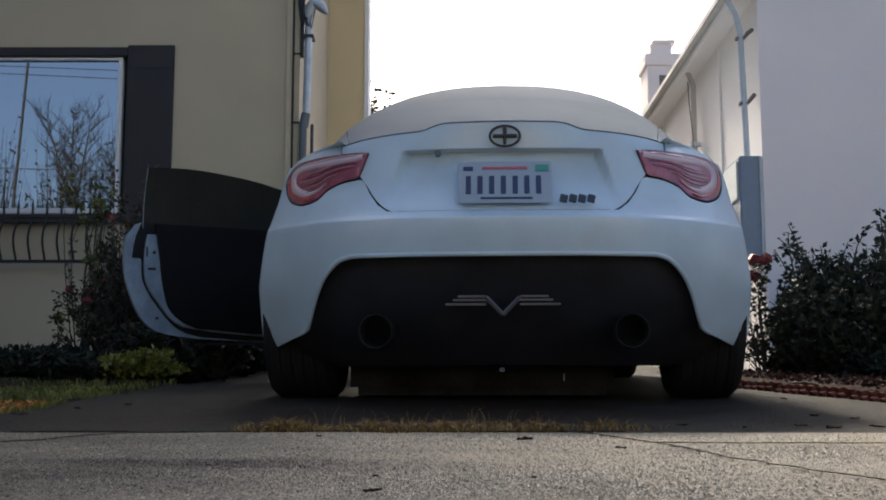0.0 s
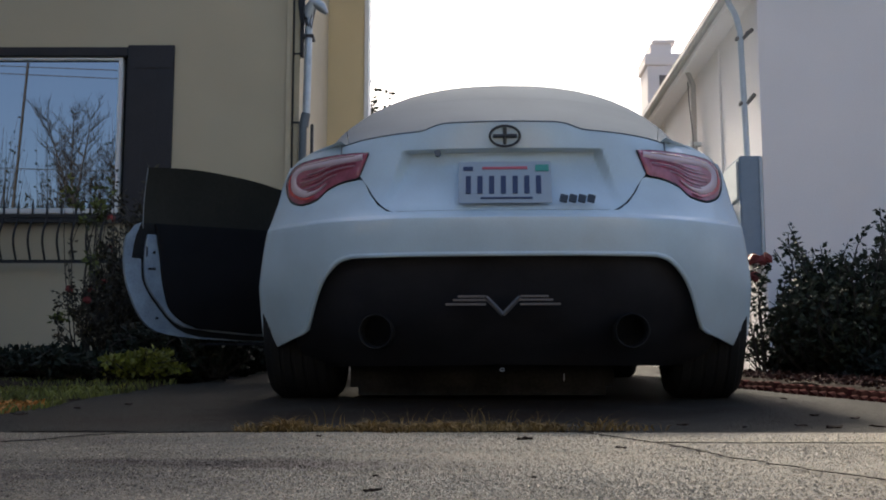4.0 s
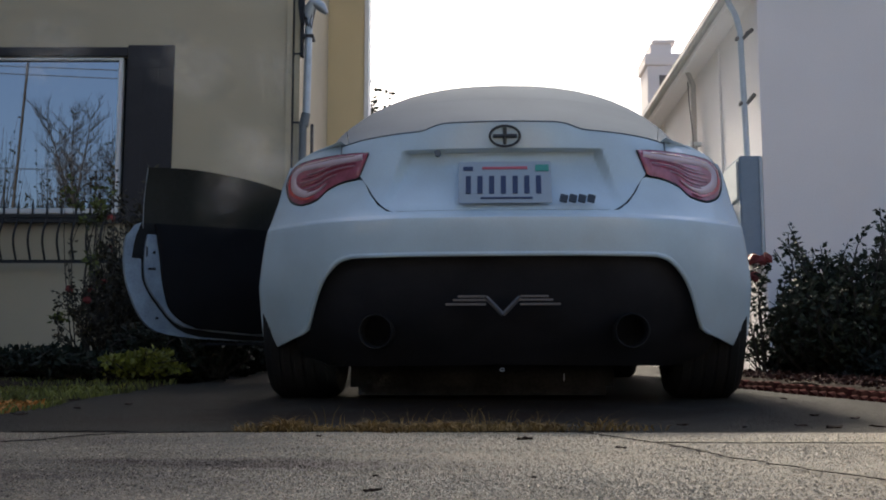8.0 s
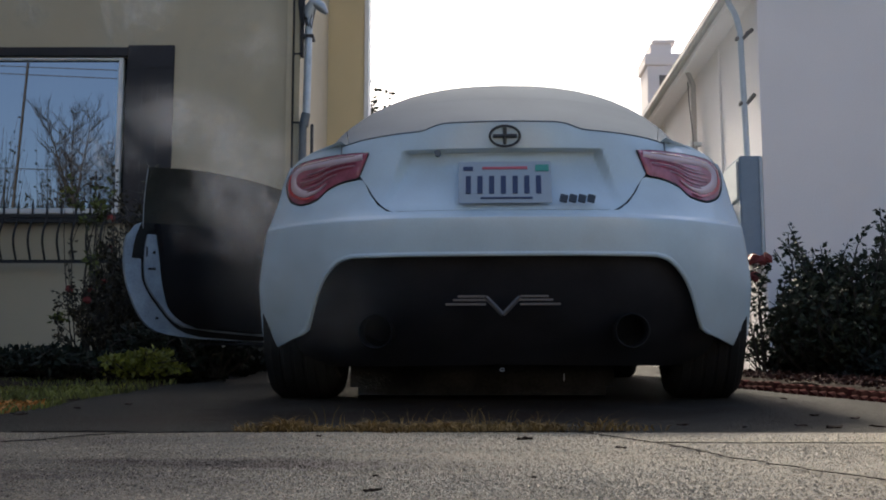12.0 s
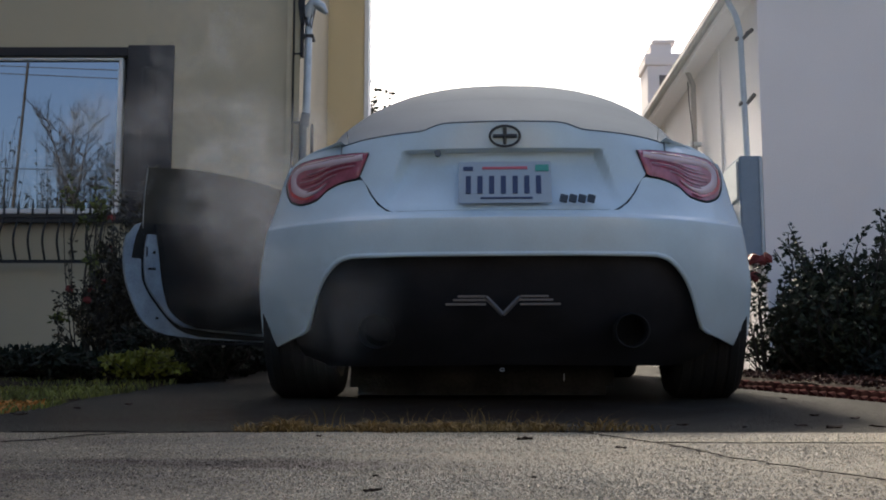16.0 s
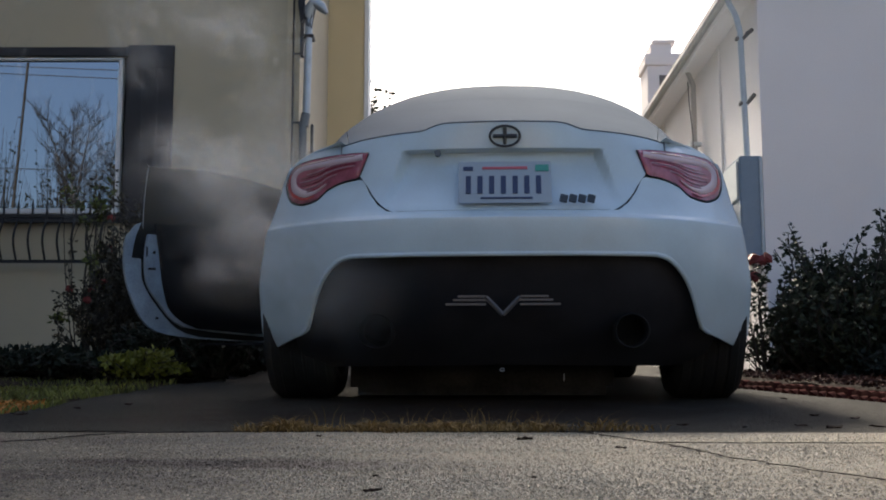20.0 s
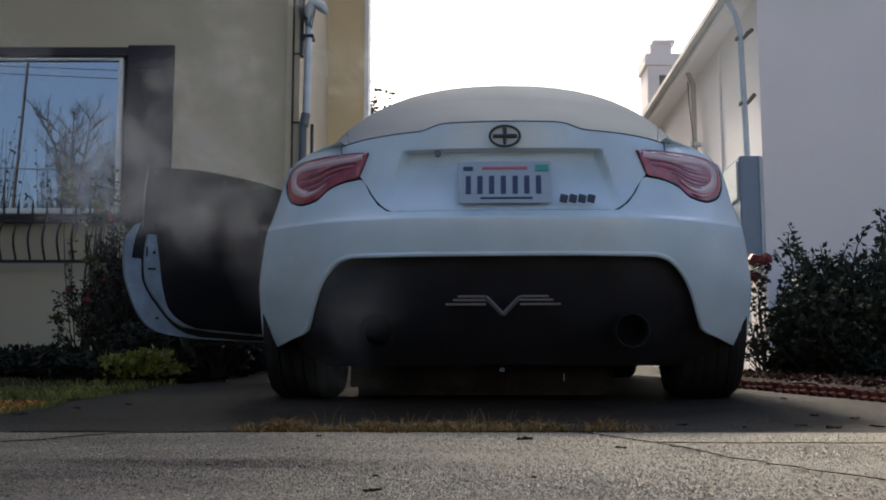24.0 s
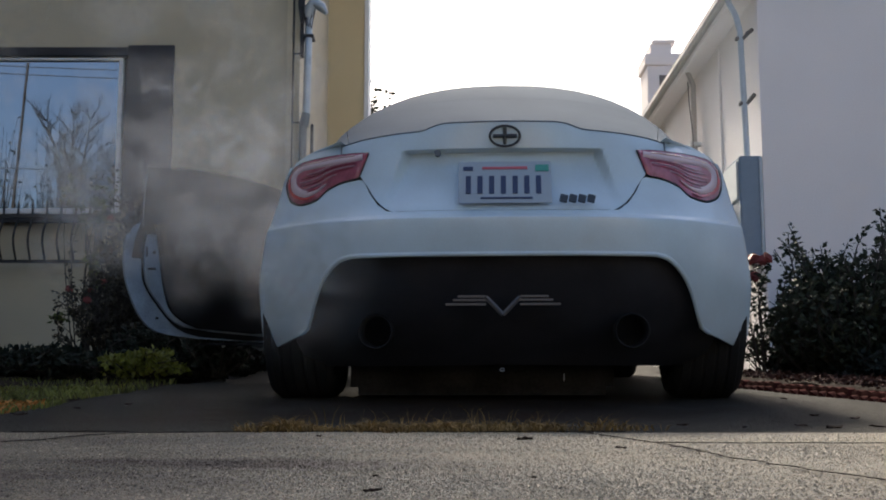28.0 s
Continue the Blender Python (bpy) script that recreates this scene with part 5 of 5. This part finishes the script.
v_alpha = v_math("MULTIPLY", v_math("MULTIPLY", v_rim.outputs[0], v_cloud.outputs[0]), v_math("MULTIPLY", v_info.outputs["Color"], 0.215))
vl.new(v_alpha, v_all.inputs[0])
vl.new(v_clear.outputs[0], v_all.inputs[1])
vl.new(v_mix.outputs[0], v_all.inputs[2])
vl.new(v_all.outputs[0], vn["Material Output"].inputs[0])


def billow(seed):
    bm = bmesh.new()
    bmesh.ops.create_icosphere(bm, subdivisions=3, radius=1)
    for v in bm.verts:
        v.co.y *= 0.45 * (1 + 0.5 * noise.noise(v.co * 1.7 + Vector((seed, 0, 0))))
    for f in bm.faces:
        f.smooth = True
    me = bpy.data.meshes.new("wisp")
    bm.to_mesh(me)
    bm.free()
    me.materials.append(VAPOUR)
    return me


WISPS = [billow(60 + k * 3) for k in range(6)]
# how much vapour hangs before the door, and how much curls round the bumper's corner, over the seconds
AT_DOOR = curve([(0, 0), (5.0, 0), (5.5, 0.4), (6, 0.5), (6.5, 0.4), (7, 0.8), (7.5, 0.5), (8, 0.2), (8.5, 0.4), (9, 0.8), (9.3, 1.2), (9.5, 2.2), (9.7, 1.4), (10, 1.0), (10.5, 0.8), (11, 1.1), (11.5, 1.3),
                 (12, 1.4), (12.5, 1.7), (14.5, 1.7), (15.5, 2.1), (16, 2.8), (16.5, 2.3), (17, 2.3), (17.3, 0.5), (17.6, 0.6), (17.8, 3.0), (18, 3.6), (18.2, 1.6), (19, 1.5), (19.5, 1.9), (20, 2.8),
                 (20.5, 3.2), (21, 2.8), (21.5, 2.4), (22.2, 0.8), (23.0, 0.8), (23.4, 2.4), (23.8, 3.6), (24.1, 2.4), (24.4, 0.6), (24.9, 0.2), (25.2, 1.2), (25.5, 1.7), (25.8, 2.4), (26, 3.2), (26.6, 3.6), (27, 4.2), (28, 4.2), (29, 4.0)])
AT_BUMPER = curve([(0, 0), (9.5, 0), (12, 0.3), (14.5, 0.5), (15, 1.2), (17, 1.2), (17.5, 0.5), (18, 0.4), (18.5, 1.3), (19, 0.6), (19.5, 0.6), (20, 1.5), (20.5, 1.0), (21.5, 1.0),
                   (23.5, 1.2), (24, 1.3), (24.6, 0.8), (25, 0.8), (25.5, 1.4), (26, 1.5), (26.4, 2.4), (27, 2.1), (28, 2.1), (29, 2.0)])
# seconds after it leaves the pipe; place; how far its wisps have spread
UNDER = [(0.0, (-0.26, 4.60, 0.44), 0.3), (0.12, (-0.48, 4.75, 0.56), 0.5), (0.22, (-0.72, 4.95, 0.76), 0.8), (0.38, (-0.84, 5.10, 1.00), 1.2),
         (0.9, (-0.92, 5.25, 1.20), 1.8), (1.4, (-1.02, 5.40, 1.44), 3.2), (2.0, (-1.14, 5.6, 1.90), 5.8), (2.7, (-1.34, 5.9, 2.8), 9.0), (4.2, (-1.7, 6.4, 4.6), 13.0)]
ASIDE = [(0.0, (-0.26, 4.60, 0.44), 0.3), (0.12, (-0.48, 4.75, 0.50), 0.6), (0.24, (-0.72, 4.95, 0.64), 1.0), (0.45, (-0.86, 5.10, 0.86), 1.5),
         (0.9, (-1.02, 5.20, 1.04), 2.3), (1.4, (-1.22, 5.35, 1.20), 3.8), (2.0, (-1.50, 5.5, 1.45), 7.0), (2.7, (-1.85, 5.9, 2.0), 11.0), (4.2, (-2.6, 6.4, 3.6), 17.0)]
ROUND = [(0.0, (-0.21, 4.08, 0.42), 0.2), (0.15, (-0.27, 3.98, 0.46), 0.4), (0.4, (-0.38, 3.90, 0.54), 0.9), (0.7, (-0.54, 3.96, 0.64), 1.2),
         (1.0, (-0.76, 4.3, 0.80), 1.6), (1.4, (-0.92, 4.8, 1.08), 2.4), (2.0, (-1.08, 5.3, 1.42), 4.0), (2.8, (-1.26, 5.7, 2.0), 7.0), (4.4, (-1.7, 6.4, 4.4), 12.0)]
moving = []
EMITS = [(0.2 * k + 4.55, UNDER, AT_DOOR, 0.85, 1.6) for k in range(116)] + [(0.25 * k + 9.1, ROUND, AT_BUMPER, 0.42, 1.5) for k in range(75)]
inside = car.matrix_world @ Vector((-0.25, 0.1, 0.55))
owed = {0.85: 0.0, 0.42: 0.0}
for k, (t0, drift, level, lag, rate) in enumerate(EMITS):
    rnd = random.Random(700 + k)
    owed[lag] += level(t0 + lag) * rate
    count = int(owed[lag])
    if count < 2:
        continue
    ball = drift is UNDER and (8.5 < t0 < 8.9 or 17.0 < t0 < 17.4)
    if drift is UNDER and t0 > 22.7 or ball:
        drift = ASIDE
    owed[lag] -= count
    puff = thing("exhaust_puff", Matrix.Identity(4), "thin white exhaust vapour drifting beside the car", "smoke", "exhaust puffs")
    gain, side, fwd, tight = rnd.uniform(0.85, 1.15), rnd.gauss(0, 0.10), rnd.gauss(0, 0.08), 1.0
    if ball:
        gain, side, tight = 1.0, 0.08, 0.6
    elif 22.7 < t0 < 23.5 and drift is ASIDE:
        gain, side = rnd.uniform(0.8, 1.1), rnd.uniform(-0.35, 0.0)
    elif t0 > 24.5 and drift is ASIDE:
        gain, side, tight = rnd.uniform(0.9, 1.5), rnd.gauss(-0.12, 0.20), 1.25
    rows = [(0.0, pose(*inside)), (t0 - 0.25, pose(*inside))]
    spin = rnd.uniform(-25, 25)
    for dt, p, s in drift:
        f = min(1, dt / 1.2)
        rows.append((t0 + dt * gain, pose(p[0] + side * f * (1 + dt * 0.5), p[1] + fwd * f * (drift is not ROUND), p[2] + rnd.gauss(0, 0.03) * f, 0, spin * dt, spin * dt)))
    rows.append((t0 + 10, pose(-2.6, 7.0, 9.0, 0, spin * 6, spin * 6)))
    moving.append((puff, rows))
    for j in range(count):
        wisp = new("wisp", WISPS[(k + j) % 6])
        wisp.parent = puff
        size = rnd.uniform(0.14, 0.30)
        thin = rnd.uniform(0.75, 1.1) * (0.6 if t0 < 6.5 else 1.25 if t0 > 25.8 else 1.0) * ((0.38 if t0 < 25 else 0.5) if drift is ROUND else 1.0)
        wisp.color = (thin, thin, thin, 1)
        wisp.scale = (size * rnd.uniform(0.8, 1.5), size * 0.5, size)
        way = Vector((rnd.gauss(0, 1), rnd.gauss(0, 0.6), rnd.gauss(0, 0.8))) * 0.065 * tight
        turn_by = rnd.uniform(-60, 60)
        wrows = [(0.0, pose(0, 0, 0)), (t0 - 0.25, pose(0, 0, 0))]
        for dt, p, s in drift:
            wrows.append((t0 + dt * gain, pose(*(way * s), 0, turn_by * min(dt, 3) * 0.5, turn_by * 0.3)))
        wrows.append((t0 + 10, pose(*(way * 12), 0, turn_by * 1.5, turn_by * 0.3)))
        moving.append((wisp, wrows))


def motions():
    for ob, rows in moving:
        walk(ob, rows)


motions()
